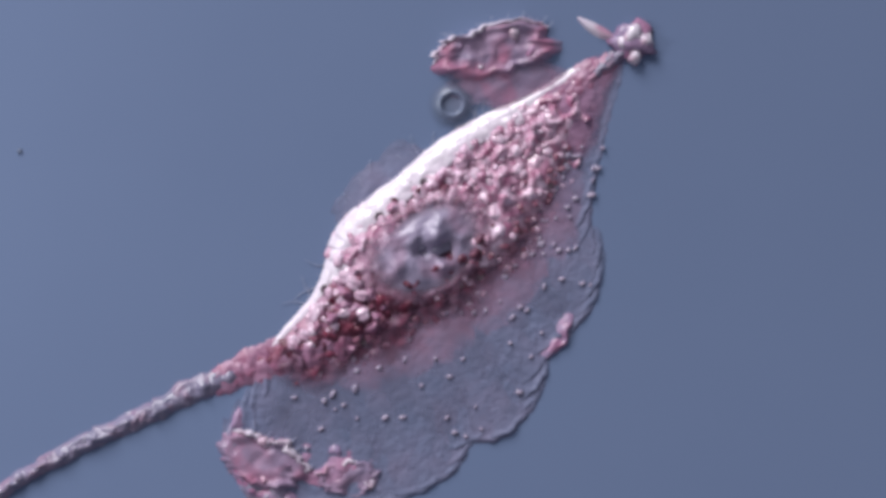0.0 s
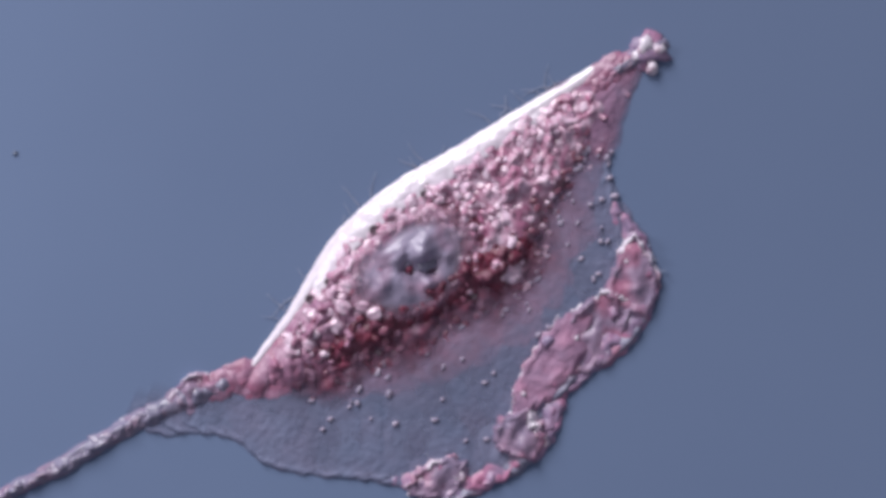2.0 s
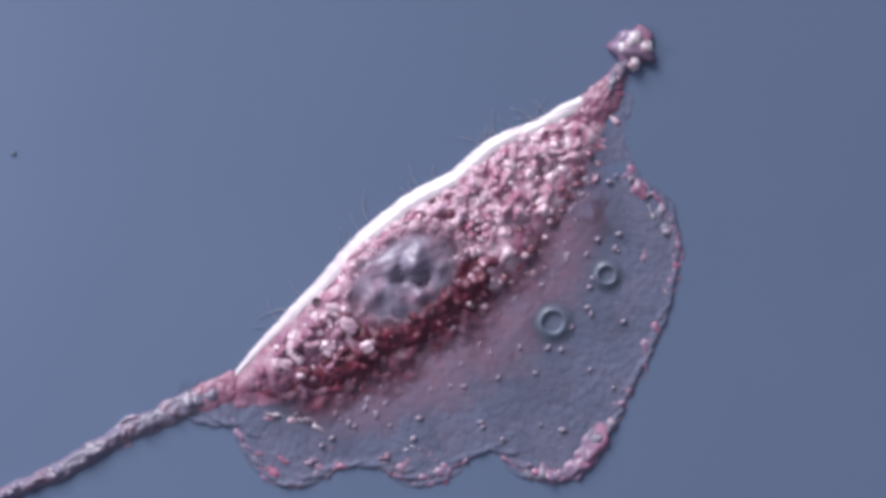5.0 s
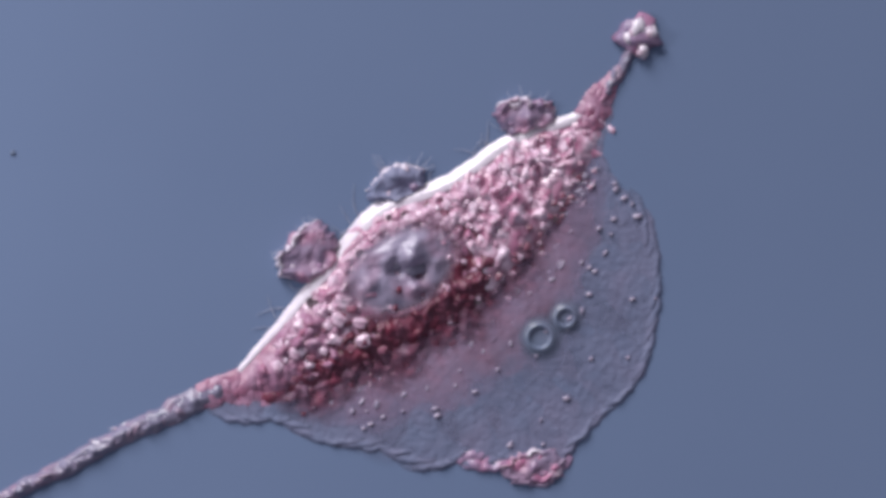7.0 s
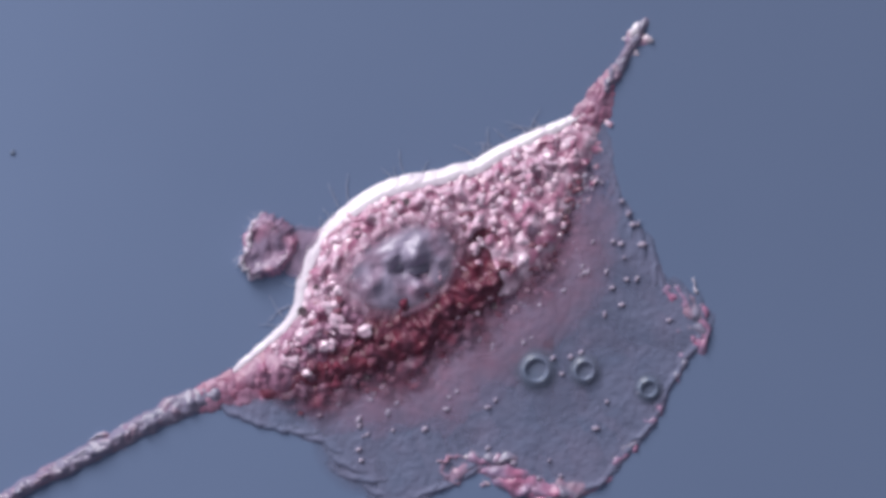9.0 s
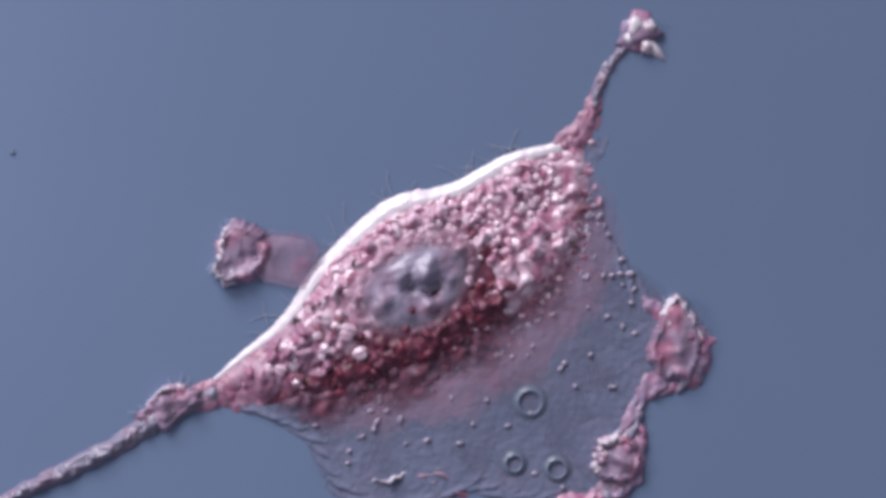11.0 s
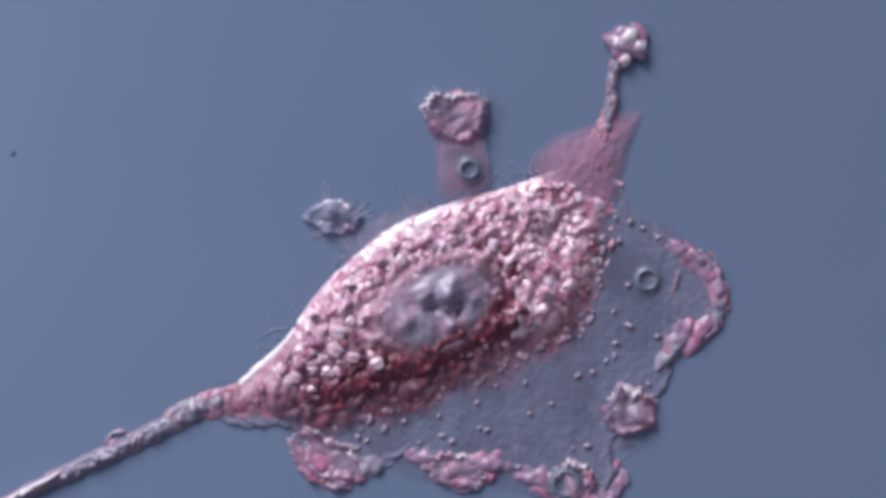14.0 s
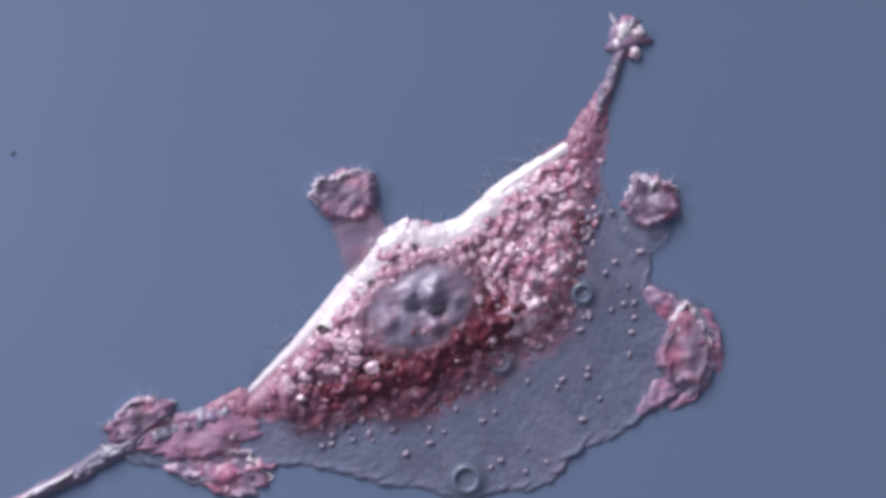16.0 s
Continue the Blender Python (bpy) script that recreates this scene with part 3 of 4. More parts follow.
def flank(s, k, upper):
    least, w = widths(s)
    depth = min(0.70 * w, 0.92 * least) if upper else min(0.8 * w, max(0.6, 0.9 - 0.9 * (2 * s - 1) ** 2) * least)
    last = s < 0.08 or s > 0.92
    half = 0.45 if last else 0.62
    core = max(0, 1 - ((s - 0.43) / 0.24) ** 2)

    def f(u, v):
        q = abs(2 * u - 1)
        x = (2 * u - 1) * half
        n = depth * v ** 1.4 if upper else -0.22 + (depth + 0.22) * v ** 1.2
        end = 1 - q ** 2.5 if last else 1 - 0.6 * q ** 5
        h = (upper_height if upper else lower_height)(s, n, w)
        hollow = core * min(1, max(0, (n - 0.55) / 0.3))
        h = h - 0.09 * hollow
        swell = max(0.25, 0.8 + 1.3 * ripple(x, n, k + 20, 0.5))
        grain = (0.32 * max(0.0, ripple(x, n, k + 80, 0.21)) + 0.08 * ripple(x, n, k + 60, 0.12) + 0.10 * pebbles(x, n, k + 40, 0.22) - 0.04) * swell
        grain *= min(1, 0.45 + s / 0.25) * (1 if upper else 0.35 + 0.65 * min(1, abs(n - 0.35) / 0.5))
        h = h * end * (1 - 0.5 * v ** 8) + grain * min(1, max(0 if upper else 0.6, n / 0.4) ** 2) * end * (1 - 0.6 * hollow) - 0.03
        return (x, -n if upper else n, h)
    return grid(45, 57, f)


COUNT = 22
for k in range(COUNT):
    s = k / (COUNT - 1)
    ob = part("upper_flank", flank(s, k, True), CYTOPLASM if s > 0.2 else ROSE, cell, "glistening pink granular cytoplasm" if k == 0 else "")
    moves(ob, lambda t, s=s: on_curve(t, "upper", s))
    # The lower flank's shade is coloured in as far as s = 0.6.
    ob = part("lower_flank", flank(s, k + 30, False), SHADY if s < 0.6 else CYTOPLASM, cell, "dark red cytoplasm with shade put into its colour" if k == 0 else "")
    moves(ob, lambda t, s=s: on_curve(t, "lower", s))


# Smooth wet strips slope down the upper edge; pale colour stands for their highlight.
def membrane(s, k):
    w = brow(s)
    wide = wide_at(s)

    def f(u, v):
        q = abs(2 * u - 1)
        x = (2 * u - 1) * 0.5
        n = -0.03 + (w + 0.05 + 0.09 * min(1, s / 0.35)) * v
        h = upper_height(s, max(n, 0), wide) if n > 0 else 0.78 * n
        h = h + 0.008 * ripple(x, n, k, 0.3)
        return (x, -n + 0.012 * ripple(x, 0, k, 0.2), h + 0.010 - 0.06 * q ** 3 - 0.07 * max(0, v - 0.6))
    return grid(17, 15, f)


# They sink where the upper edge spreads out and shows no highlight.
HIGHLIGHT_Z = {11.5: -0.01, 12.0: -0.04, 12.5: -0.09, 13.0: -0.09, 13.5: -0.09, 14.0: -0.09, 14.5: -0.06, 15.0: -0.02, 15.5: -0.015}
for k in range(36):
    s = k / 35
    ob = part("membrane", membrane(s, k), HIGHLIGHT, cell, "smooth wet strip, pale for the highlight on the edge" if k == 0 else "")
    moves(ob, lambda t, s=s: on_curve(t, "upper", s, HIGHLIGHT_Z.get(t, 0.0) * (1 if 14.2 < t < 15.8 else min(1, max(0, s - 0.05) / 0.3))))


# The broad sheen along the upper flank, early and late on: added pale strips.
def sheen(s, k):
    wide = wide_at(s)

    def f(u, v):
        q = abs(2 * u - 1)
        x = (2 * u - 1) * 0.42
        n = 0.05 + (0.26 + 0.16 * math.sin(math.pi * s)) * v + 0.04 * ripple(x, 0, k, 0.2)
        h = upper_height(s, n, wide) + 0.03 * ripple(x, n, k + 4, 0.16) - 0.05 * q ** 3
        return (x, -n, h + 0.02 - 0.10 * max(0, v - 0.55))
    return grid(17, 15, f)


SHEEN_Z = {0.0: 0.03, 0.5: 0.035, 1.0: 0.03, 1.5: 0.035, 2.0: 0.02, 2.5: 0.03, 3.0: 0.0, 14.0: -0.04, 14.5: 0.01, 15.0: 0.04, 15.5: 0.03, 16.0: 0.02}
for k in range(20):
    s = 0.24 + 0.6 * k / 19
    ob = part("sheen_fold", sheen(s, k), HIGHLIGHT, cell, "broad pale strip that imitates sheen on the flank" if k == 0 else "")
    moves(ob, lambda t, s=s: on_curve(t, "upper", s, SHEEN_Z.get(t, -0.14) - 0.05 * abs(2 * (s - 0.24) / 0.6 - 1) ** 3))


# ---- nucleus ----
NUCLEUS_AT = {0.0: (755, 440), 0.5: (750, 430), 1.0: (745, 425), 1.5: (745, 450), 2.0: (730, 470), 2.5: (725, 470), 3.0: (720, 480),
              3.5: (720, 480), 4.0: (720, 485), 6.5: (710, 490), 7.0: (710, 475), 7.5: (705, 475), 8.0: (705, 465),
              10.5: (735, 500), 11.0: (735, 505), 11.5: (750, 505), 12.0: (745, 520), 12.5: (750, 520), 13.0: (765, 525),
              13.5: (775, 535), 14.0: (775, 540), 14.5: (785, 555), 15.0: (775, 565), 15.5: (765, 545), 16.0: (745, 540)}


KNOLLS = ((0.42, 0.24, 0.24, 0.15), (0.22, 0.08, 0.15, 0.14), (0.24, -0.22, 0.13, -0.12), (0.05, -0.42, 0.12, 0.16), (-0.62, -0.04, 0.20, 0.14), (-0.62, -0.34, 0.13, -0.04),
          (-0.12, 0.30, 0.18, 0.12), (-0.08, 0.02, 0.13, -0.07), (0.64, -0.16, 0.12, 0.10), (0.10, -0.62, 0.12, -0.07), (-0.30, -0.34, 0.14, 0.07))


def nucleus():
    def f(r, a):
        k = 1 + 0.05 * math.sin(2 * a + 1) + 0.03 * math.sin(3 * a)
        x, y = 1.06 * r * k * math.cos(a), 0.78 * r * k * math.sin(a)
        z = sum(h * math.exp(-((x - cx) ** 2 + (y - cy) ** 2) / w ** 2) for cx, cy, w, h in KNOLLS)
        return (x, y, 0.035 * (1 - r ** 2) + (z + 0.05 * ripple(x, y, 3, 0.42) + 0.07 * ripple(x, y, 5, 0.24) + 0.03 * ripple(x, y, 8, 0.11)) * (1 - r ** 4))
    ob = part("nucleus", disc(26, 72, f, lambda r: 0.94 * min(1, max(0, (1.02 - r) / 0.34))), NUCLEUS, cell, "smooth grey oval nucleus")

    def g(u, v):
        a = 2 * math.pi * u
        r = 0.88 + 0.32 * v
        k = 1 + 0.05 * math.sin(2 * a + 1) + 0.03 * math.sin(3 * a)
        x, y = 1.06 * r * k * math.cos(a), 0.78 * r * k * math.sin(a)
        return (x, y, 0.012 + 0.03 * math.sin(math.pi * min(1, v / 0.7)) - 0.10 * v ** 2.2 + 0.09 * ripple(x, y, 6, 0.18) + 0.04 * ripple(x, y, 9, 0.1))
    part("nuclear_rim", grid(91, 13, g, lambda u, v: 0.45 * math.sin(math.pi * v) ** 1.4), NUCLEAR_RIM, ob, "smooth rosy ring of cytoplasm round the nucleus")
    for x, y, r, seed in ((0.24, -0.13, 0.13, 1), (-0.06, 0.06, 0.07, 2)):
        sub = part("nucleolus", lump(r, 0.4, seed, 0.4, 3), NUCLEOLUS, ob, "dark grey nucleolus")
        sub.location = (x, y, 0.0)
        sub.scale = (1.5, 0.8, 1.0)

    def go(t):
        p = ground(NUCLEUS_AT[t], 0.36)
        return pose(p.x, p.y, p.z, 5, 0, 32 if t < 6 else 26)
    moves(ob, go)


nucleus()

# ---- tail and tip ----
def process_piece(k, wide, high, half):
    def f(u, v):
        x = (2 * u - 1) * half
        w = wide * (1 + 0.4 * ripple(x, 0, k, 0.3) + 0.15 * ripple(x, 0, k, 0.1))
        y = (2 * v - 1) * w / 2 + 0.05 * ripple(x, 3, k, 0.4)
        lumps = 1 + 0.6 * ripple(x, y, k + 5, 0.13) + 0.25 * pebbles(x, y, k + 8, 0.17)
        return (x, y, high * math.sin(math.pi * v) ** 0.7 * lumps * (1 - 0.6 * abs(2 * u - 1) ** 4) - 0.01)
    return grid(27, 15, f)


TAIL, TIP = {}, {}
for t, c in SHAPES.items():
    neck = [0.5 * (c["upper"][0][i] + c["lower"][0][i]) for i in (0, 1)]
    TAIL[t] = stepped([(c["tail"][0][0] - 90, c["tail"][0][1] + 42), *c["tail"], neck])
    base = [0.5 * (c["upper"][-1][i] + c["lower"][-1][i]) for i in (0, 1)]
    TIP[t] = stepped([base, *c["tip"]])

for k in range(18):
    u = k / 17
    ob = part("tail_piece", process_piece(k, 0.24 + 0.12 * math.sin(math.pi * u * 0.5) + 0.14 * u ** 4 + 0.25 * u ** 8, 0.15 - 0.08 * u ** 3, 0.44), STALK if u < 0.86 else ROSE, cell,
              "long grey-mauve tail process" if k == 0 else "")

    def go(t, u=u):
        a, w = along(TAIL[t], u)
        p = ground(a)
        return pose(p.x, p.y, 0, 0, 0, math.degrees(math.atan2(-w.y, w.x)))
    moves(ob, go)

for k in range(14):
    u = k / 13
    ob = part("tip_piece", process_piece(k + 60, 0.18 + 0.48 * (1 - u) ** 3, 0.11 - 0.01 * u, 0.42), STALK if u > 0.36 else ROSE, cell,
              "narrow tapering tip process" if k == 0 else "")

    def go(t, u=u):
        a, w = along(TIP[t], u)
        p = ground(a)
        return pose(p.x, p.y, (-0.045 if 10.2 < t < 11.8 else -0.02) if 6 < t < 12.2 else 0, 0, 0, math.degrees(math.atan2(-w.y, w.x)))
    moves(ob, go)


# ---- ruffles: folds that rise from the sheet, wander and sink back into the cell ----
def crumple(x, y, seed, size):
    return 1 - 2 * abs(ripple(x, y, seed, size))


def ruffle(seed, rx, ry, rows, label="", web=None, hairs=9, skin=None, relief=1.0, dome=0.13, rim=1.0, shag=1.0):
    """rows: t, x, y, height above the dish in hundredths, turn. web: offset and size of the veil that ties it to the cell.
    rim: how far its edge is rolled up. shag: how long its hairs are."""

    def edge(a):
        c, s = math.cos(a), math.sin(a)
        return 1 + 0.30 * noise.noise(Vector((1.2 * c, 1.2 * s, seed * 3.7))) + 0.16 * noise.noise(Vector((3.5 * c, 3.5 * s, seed * 1.9))) + 0.12 * noise.noise(Vector((8 * c, 8 * s, seed * 0.9)))

    def f(r, a):
        k = edge(a)
        x, y = rx * r * k * math.cos(a), ry * r * k * math.sin(a)
        ridge = math.exp(-((r - 0.80) / 0.13) ** 2) * max(0.2, 0.75 + 1.0 * noise.noise(Vector((2.4 * math.cos(a), 2.4 * math.sin(a), seed * 2.1)))) * rim
        folds = max(0.0, ripple(x, y, seed, 0.34) + 0.15)
        lumps = max(0.0, 0.55 + 1.5 * ripple(x, y, seed + 6, 0.33))
        z = 0.07 + (0.15 - 0.45 * dome) * ridge + dome * (1 - r * r) * lumps + (0.10 * folds * (1 - r ** 3) + 0.025 * ripple(x, y, seed, 0.15)) * relief
        return (x, y, max(z * (1 - r ** 9), -0.02) - 0.03 * r ** 8)
    ob = part("ruffle", disc(28, 96, f, lambda r: 0.80 - 0.3 * r ** 7), skin or RUFFLE, cell, label)

    # The white highlight of the rim is put into this strip's pale colour.
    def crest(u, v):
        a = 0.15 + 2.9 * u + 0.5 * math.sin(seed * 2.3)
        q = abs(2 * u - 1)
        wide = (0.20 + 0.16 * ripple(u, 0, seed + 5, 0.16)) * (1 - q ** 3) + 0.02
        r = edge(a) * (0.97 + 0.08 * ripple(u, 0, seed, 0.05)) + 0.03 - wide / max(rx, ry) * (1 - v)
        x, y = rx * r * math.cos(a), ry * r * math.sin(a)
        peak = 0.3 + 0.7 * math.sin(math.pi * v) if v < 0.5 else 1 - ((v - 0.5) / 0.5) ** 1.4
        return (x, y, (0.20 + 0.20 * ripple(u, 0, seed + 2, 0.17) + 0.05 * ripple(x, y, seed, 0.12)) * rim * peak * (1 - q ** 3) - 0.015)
    part("ruffle_crest", grid(71, 11, crest), CREST, ob, "curled rim, pale for the highlight on it")
    for j in range(4):
        a = seed + j * 1.65
        q = 0.6 + 0.3 * noise.noise(Vector((j, seed, 0)))
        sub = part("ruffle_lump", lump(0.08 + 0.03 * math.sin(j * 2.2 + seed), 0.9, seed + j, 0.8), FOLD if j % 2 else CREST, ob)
        sub.location = (rx * q * math.cos(a), ry * q * math.sin(a), 0.08)
    for j in range(hairs):
        a = 0.5 + 2.2 * (j + 0.9 * math.sin(7 * j + seed)) / hairs
        k, out = edge(a), (0.05 + 0.14 * abs(math.sin(3.7 * j + seed)) ** 2) * shag
        x, y = math.cos(a), math.sin(a)
        sub = part("hair", tube([(rx * k * x * 0.95 + out * i * x / 3, ry * k * y * 0.95 + out * i * y / 3 + 0.04 * i * i / 9 * math.sin(5 * j + seed), 0.03 + 0.01 * i) for i in range(4)], 0.012, 5), FIBRE, ob)
    if web:
        def g(r, a):
            k = edge(a + 1)
            x, y = web[2] * r * k * math.cos(a), web[3] * r * k * math.sin(a)
            return (x, y, (0.05 + 0.03 * crumple(x, y, seed + 2, 0.4)) * (1 - r ** 4) + 0.05 * math.exp(-((r - 0.93) / 0.05) ** 2) - 0.02)
        sub = part("veil", disc(20, 56, g, lambda r: 0.65 * (1 - r ** 6)), RUFFLE if seed in (1, 3) else VEIL, ob, "thin grey-pink veil")
        sub.location = (web[0], web[1], 0)
    path = track(rows)

    def go(t):
        x, y, z, r = path(t)
        p = ground((x, y), z / 100)
        return pose(p.x, p.y, p.z, 0, 0, r)
    moves(ob, go)


LOW = -40  # drawn in under the body
ruffle(1, 1.15, 0.50,
       [(0, 875, 90, 2, 6), (0.5, 790, 88, 2, 12), (1, 800, 130, -16, 10), (1.5, 850, 260, LOW, 20), (8, 720, 560, LOW, 10), (10.5, 700, 845, 2, 4), (11, 730, 880, -14, 0),
        (11.5, 720, 640, LOW, 0), (16, 760, 560, LOW, 0)],
       "pink ruffled sheet with folded rim", web=(0.1, -0.55, 1.0, 0.55), hairs=14, dome=0.05)
ruffle(2, 0.55, 0.38,
       [(0, 900, 240, LOW, 20), (0.5, 780, 200, LOW, 30), (1, 745, 100, 1, 40), (1.5, 840, 250, LOW, 30), (2, 850, 290, LOW, 20), (2.5, 830, 208, 2, 12), (3, 840, 158, 4, 8), (3.5, 848, 172, -4, 20),
        (4, 860, 270, LOW, 30), (6.5, 930, 280, LOW, 30), (7, 930, 205, 1, 10), (7.5, 930, 184, -8, 10), (8, 930, 280, LOW, 15), (10.5, 930, 330, LOW, 0), (11, 925, 310, -28, 0), (11.5, 918, 268, -9, 0),
        (12, 930, 243, 0, 12), (12.5, 945, 240, -20, 12), (13, 828, 295, -1, 0), (13.5, 822, 262, 4, -8), (14, 830, 300, -34, 0), (14.5, 830, 340, -34, 0), (15, 825, 275, -3, 16), (15.5, 845, 330, -26, 15), (16, 860, 390, LOW, 15)],
       "small curled pink ruffle", web=(0.05, -0.60, 0.48, 0.62))
ruffle(3, 0.60, 0.52,
       [(0, 630, 520, LOW, 50), (2.5, 600, 470, LOW, 50), (3, 578, 458, -7, 50), (3.5, 600, 490, LOW, 50), (6.5, 610, 480, LOW, 50), (7, 545, 450, 4, 50), (7.5, 525, 428, 4, 58), (8, 485, 440, 5, 70), (10.5, 460, 437, -3, 75), (11, 425, 450, 5, 76),
        (11.5, 410, 460, 2, 80), (12, 522, 428, -4, 70), (12.5, 525, 370, 3, 52), (13, 580, 420, -26, 50), (13.5, 790, 400, LOW, 10), (14, 806, 205, 5, 0), (14.5, 785, 160, 5, 0), (15, 810, 330, -30, 5), (15.5, 690, 440, LOW, 10), (16, 610, 345, 6, 14)],
       "rounded pink ruffle with curled rim", web=(0.1, -0.72, 0.55, 0.85), hairs=12)
ruffle(4, 0.52, 0.32,
       [(0, 740, 480, LOW, 0), (6.5, 720, 410, LOW, 10), (7, 705, 325, 2, 14), (7.5, 662, 312, 3, 18), (8, 580, 388, 4, 45), (10.5, 630, 450, LOW, 40), (11.5, 640, 400, -22, 20), (12, 556, 378, 1, 20), (12.5, 600, 400, -20, 10), (13, 575, 405, -4, -10),
        (13.5, 600, 402, -4, -28), (14, 592, 386, -4, -12), (14.5, 620, 388, -4, -8), (15, 606, 386, -3, -5), (15.5, 630, 394, -4, 0), (16, 660, 440, -30, 20)],
       "small grey ruffle on the flank", web=(0.0, -0.30, 0.5, 0.4), hairs=11, skin=VEIL, rim=0.7, shag=1.6)
ruffle(5, 0.50, 0.72,
       [(0, 990, 560, LOW, -30), (0.5, 990, 600, -14, -40), (1, 1050, 545, 3, -20), (1.5, 1080, 480, 4, -10), (2, 1120, 500, 0, 0), (2.5, 1080, 500, LOW, -10), (3, 1105, 415, 3, 5), (3.5, 1165, 410, -8, -10), (4, 1165, 420, -8, -10),
        (6.5, 1080, 470, LOW, 0), (7, 1080, 480, LOW, 0), (7.5, 1150, 630, 1, -10), (8, 1225, 570, -2, 5), (10.5, 1150, 590, LOW, -60), (11, 1195, 610, 5, 0), (11.5, 1205, 655, 3, 40), (12, 1120, 640, LOW, 20), (12.5, 1080, 660, LOW, -30),
        (13, 1112, 695, -6, -45), (13.5, 1155, 700, 4, -20), (14, 1110, 720, LOW, -50), (14.5, 1080, 740, LOW, -40), (15, 1095, 785, -8, -45), (15.5, 1180, 660, 3, 15), (16, 1212, 620, 5, 0)],
       "tall pink ruffle on the outer rim")
ruffle(6, 0.64, 0.86,
       [(0, 960, 380, LOW, 0), (0.5, 960, 370, LOW, 0), (1, 980, 400, LOW, 0), (1.5, 1010, 520, -24, -20), (2, 1050, 590, -4, -35), (2.5, 990, 540, LOW, -30), (3, 960, 430, LOW, 0), (11, 980, 440, LOW, 0), (11.5, 1060, 470, -24, 0),
        (12, 1145, 428, 6, 0), (12.5, 1185, 390, 5, -10), (13, 1190, 402, 1, -12), (13.5, 1205, 505, -5, 10), (14, 1235, 525, -15, 0), (14.5, 1180, 515, -16, 0), (15, 1010, 480, LOW, 0), (16, 960, 470, LOW, 10)],
       "large oval pink ruffle", hairs=12, dome=0.06)
ruffle(7, 0.50, 0.50,
       [(0, 1000, 250, LOW, 0), (0.5, 1000, 340, LOW, 0), (1, 1035, 355, -4, 0), (1.5, 935, 695, 3, -30), (2, 920, 770, 0, -35), (2.5, 970, 640, -7, -40), (3, 920, 560, LOW, 0), (3.5, 1000, 400, LOW, 0), (10.5, 990, 400, LOW, 0), (11, 1040, 450, -26, 0),
        (11.5, 1132, 490, 0, 0), (12, 1072, 255, 4, 0), (12.5, 1110, 235, 2, 20), (13, 1060, 290, -18, 0), (13.5, 1060, 560, LOW, 0), (14, 1113, 728, -3, 0), (14.5, 1050, 600, LOW, 0), (15, 1050, 420, LOW, 0), (15.5, 1150, 362, -10, 0), (16, 1150, 358, 3, 10)],
       "pink ruffle beside the tip", web=(-0.2, -0.35, 0.5, 0.5))
ruffle(8, 0.80, 0.56,
       [(0, 465, 815, 2, -20), (0.5, 470, 790, 3, -30), (1, 420, 830, 2, -40), (1.5, 430, 790, LOW, -20), (2, 500, 730, LOW, 0), (3, 510, 730, LOW, 0), (3.5, 510, 800, -5, -10), (4, 495, 805, 2, -20), (6.5, 560, 720, LOW, 0), (11, 480, 690, LOW, 0),
        (12.5, 490, 700, LOW, 0), (13.5, 530, 720, LOW, 0), (14, 575, 815, -7, -30), (14.5, 570, 830, -3, -15), (15, 470, 785, -20, -45), (15.5, 440, 822, 1, -40), (16, 400, 832, -6, -20)],
       "broad pink ruffle under the tail", hairs=6, relief=0.6, dome=0.08)
ruffle(9, 0.60, 0.38,
       [(0, 620, 850, -7, 0), (0.5, 700, 860, -9, 0), (1, 735, 858, 1, 20), (1.5, 745, 855, 3, 10), (2, 780, 850, -2, 20), (2.5, 740, 800, -24, 0), (3, 685, 856, 0, 0), (3.5, 760, 800, -26, 10), (4, 720, 848, -5, 0), (6.5, 860, 780, -28, 0), (7, 950, 832, -6, 5),
        (7.5, 740, 862, 2, 10), (8, 760, 840, -20, 0), (10.5, 895, 838, 0, -32), (11, 760, 780, LOW, -60), (11.5, 577, 792, -3, -80), (12, 565, 800, -8, -75), (12.5, 640, 700, LOW, -40), (13.5, 760, 700, LOW, 0), (14, 812, 840, -6, -20), (14.5, 820, 845, -6, 0), (15, 820, 860, -9, 0), (16, 800, 800, LOW, 0)],
       "small pink ruffle at the lower rim", hairs=4)
ruffle(10, 0.62, 0.34,
       [(0, 420, 650, LOW, 30), (0.5, 400, 680, -30, 30), (1, 385, 670, -3, 25), (1.5, 350, 695, -11, 30), (2, 345, 695, -11, 30), (2.5, 320, 712, -18, 30), (4, 300, 735, -26, 30), (6.5, 140, 812, -5, 35), (7, 200, 790, -26, 30), (10.5, 170, 805, -14, 32), (11, 300, 718, 0, 32),
        (11.5, 200, 785, 4, 35), (12, 430, 756, -1, 5), (12.5, 418, 778, 3, -8), (13, 265, 738, 1, 30), (13.5, 200, 785, 0, 32), (14, 210, 795, -20, 30), (15, 230, 790, -22, 30), (15.5, 260, 765, -14, 28), (16, 245, 740, 4, 30)],
       "ruffle that travels along the tail", hairs=8)
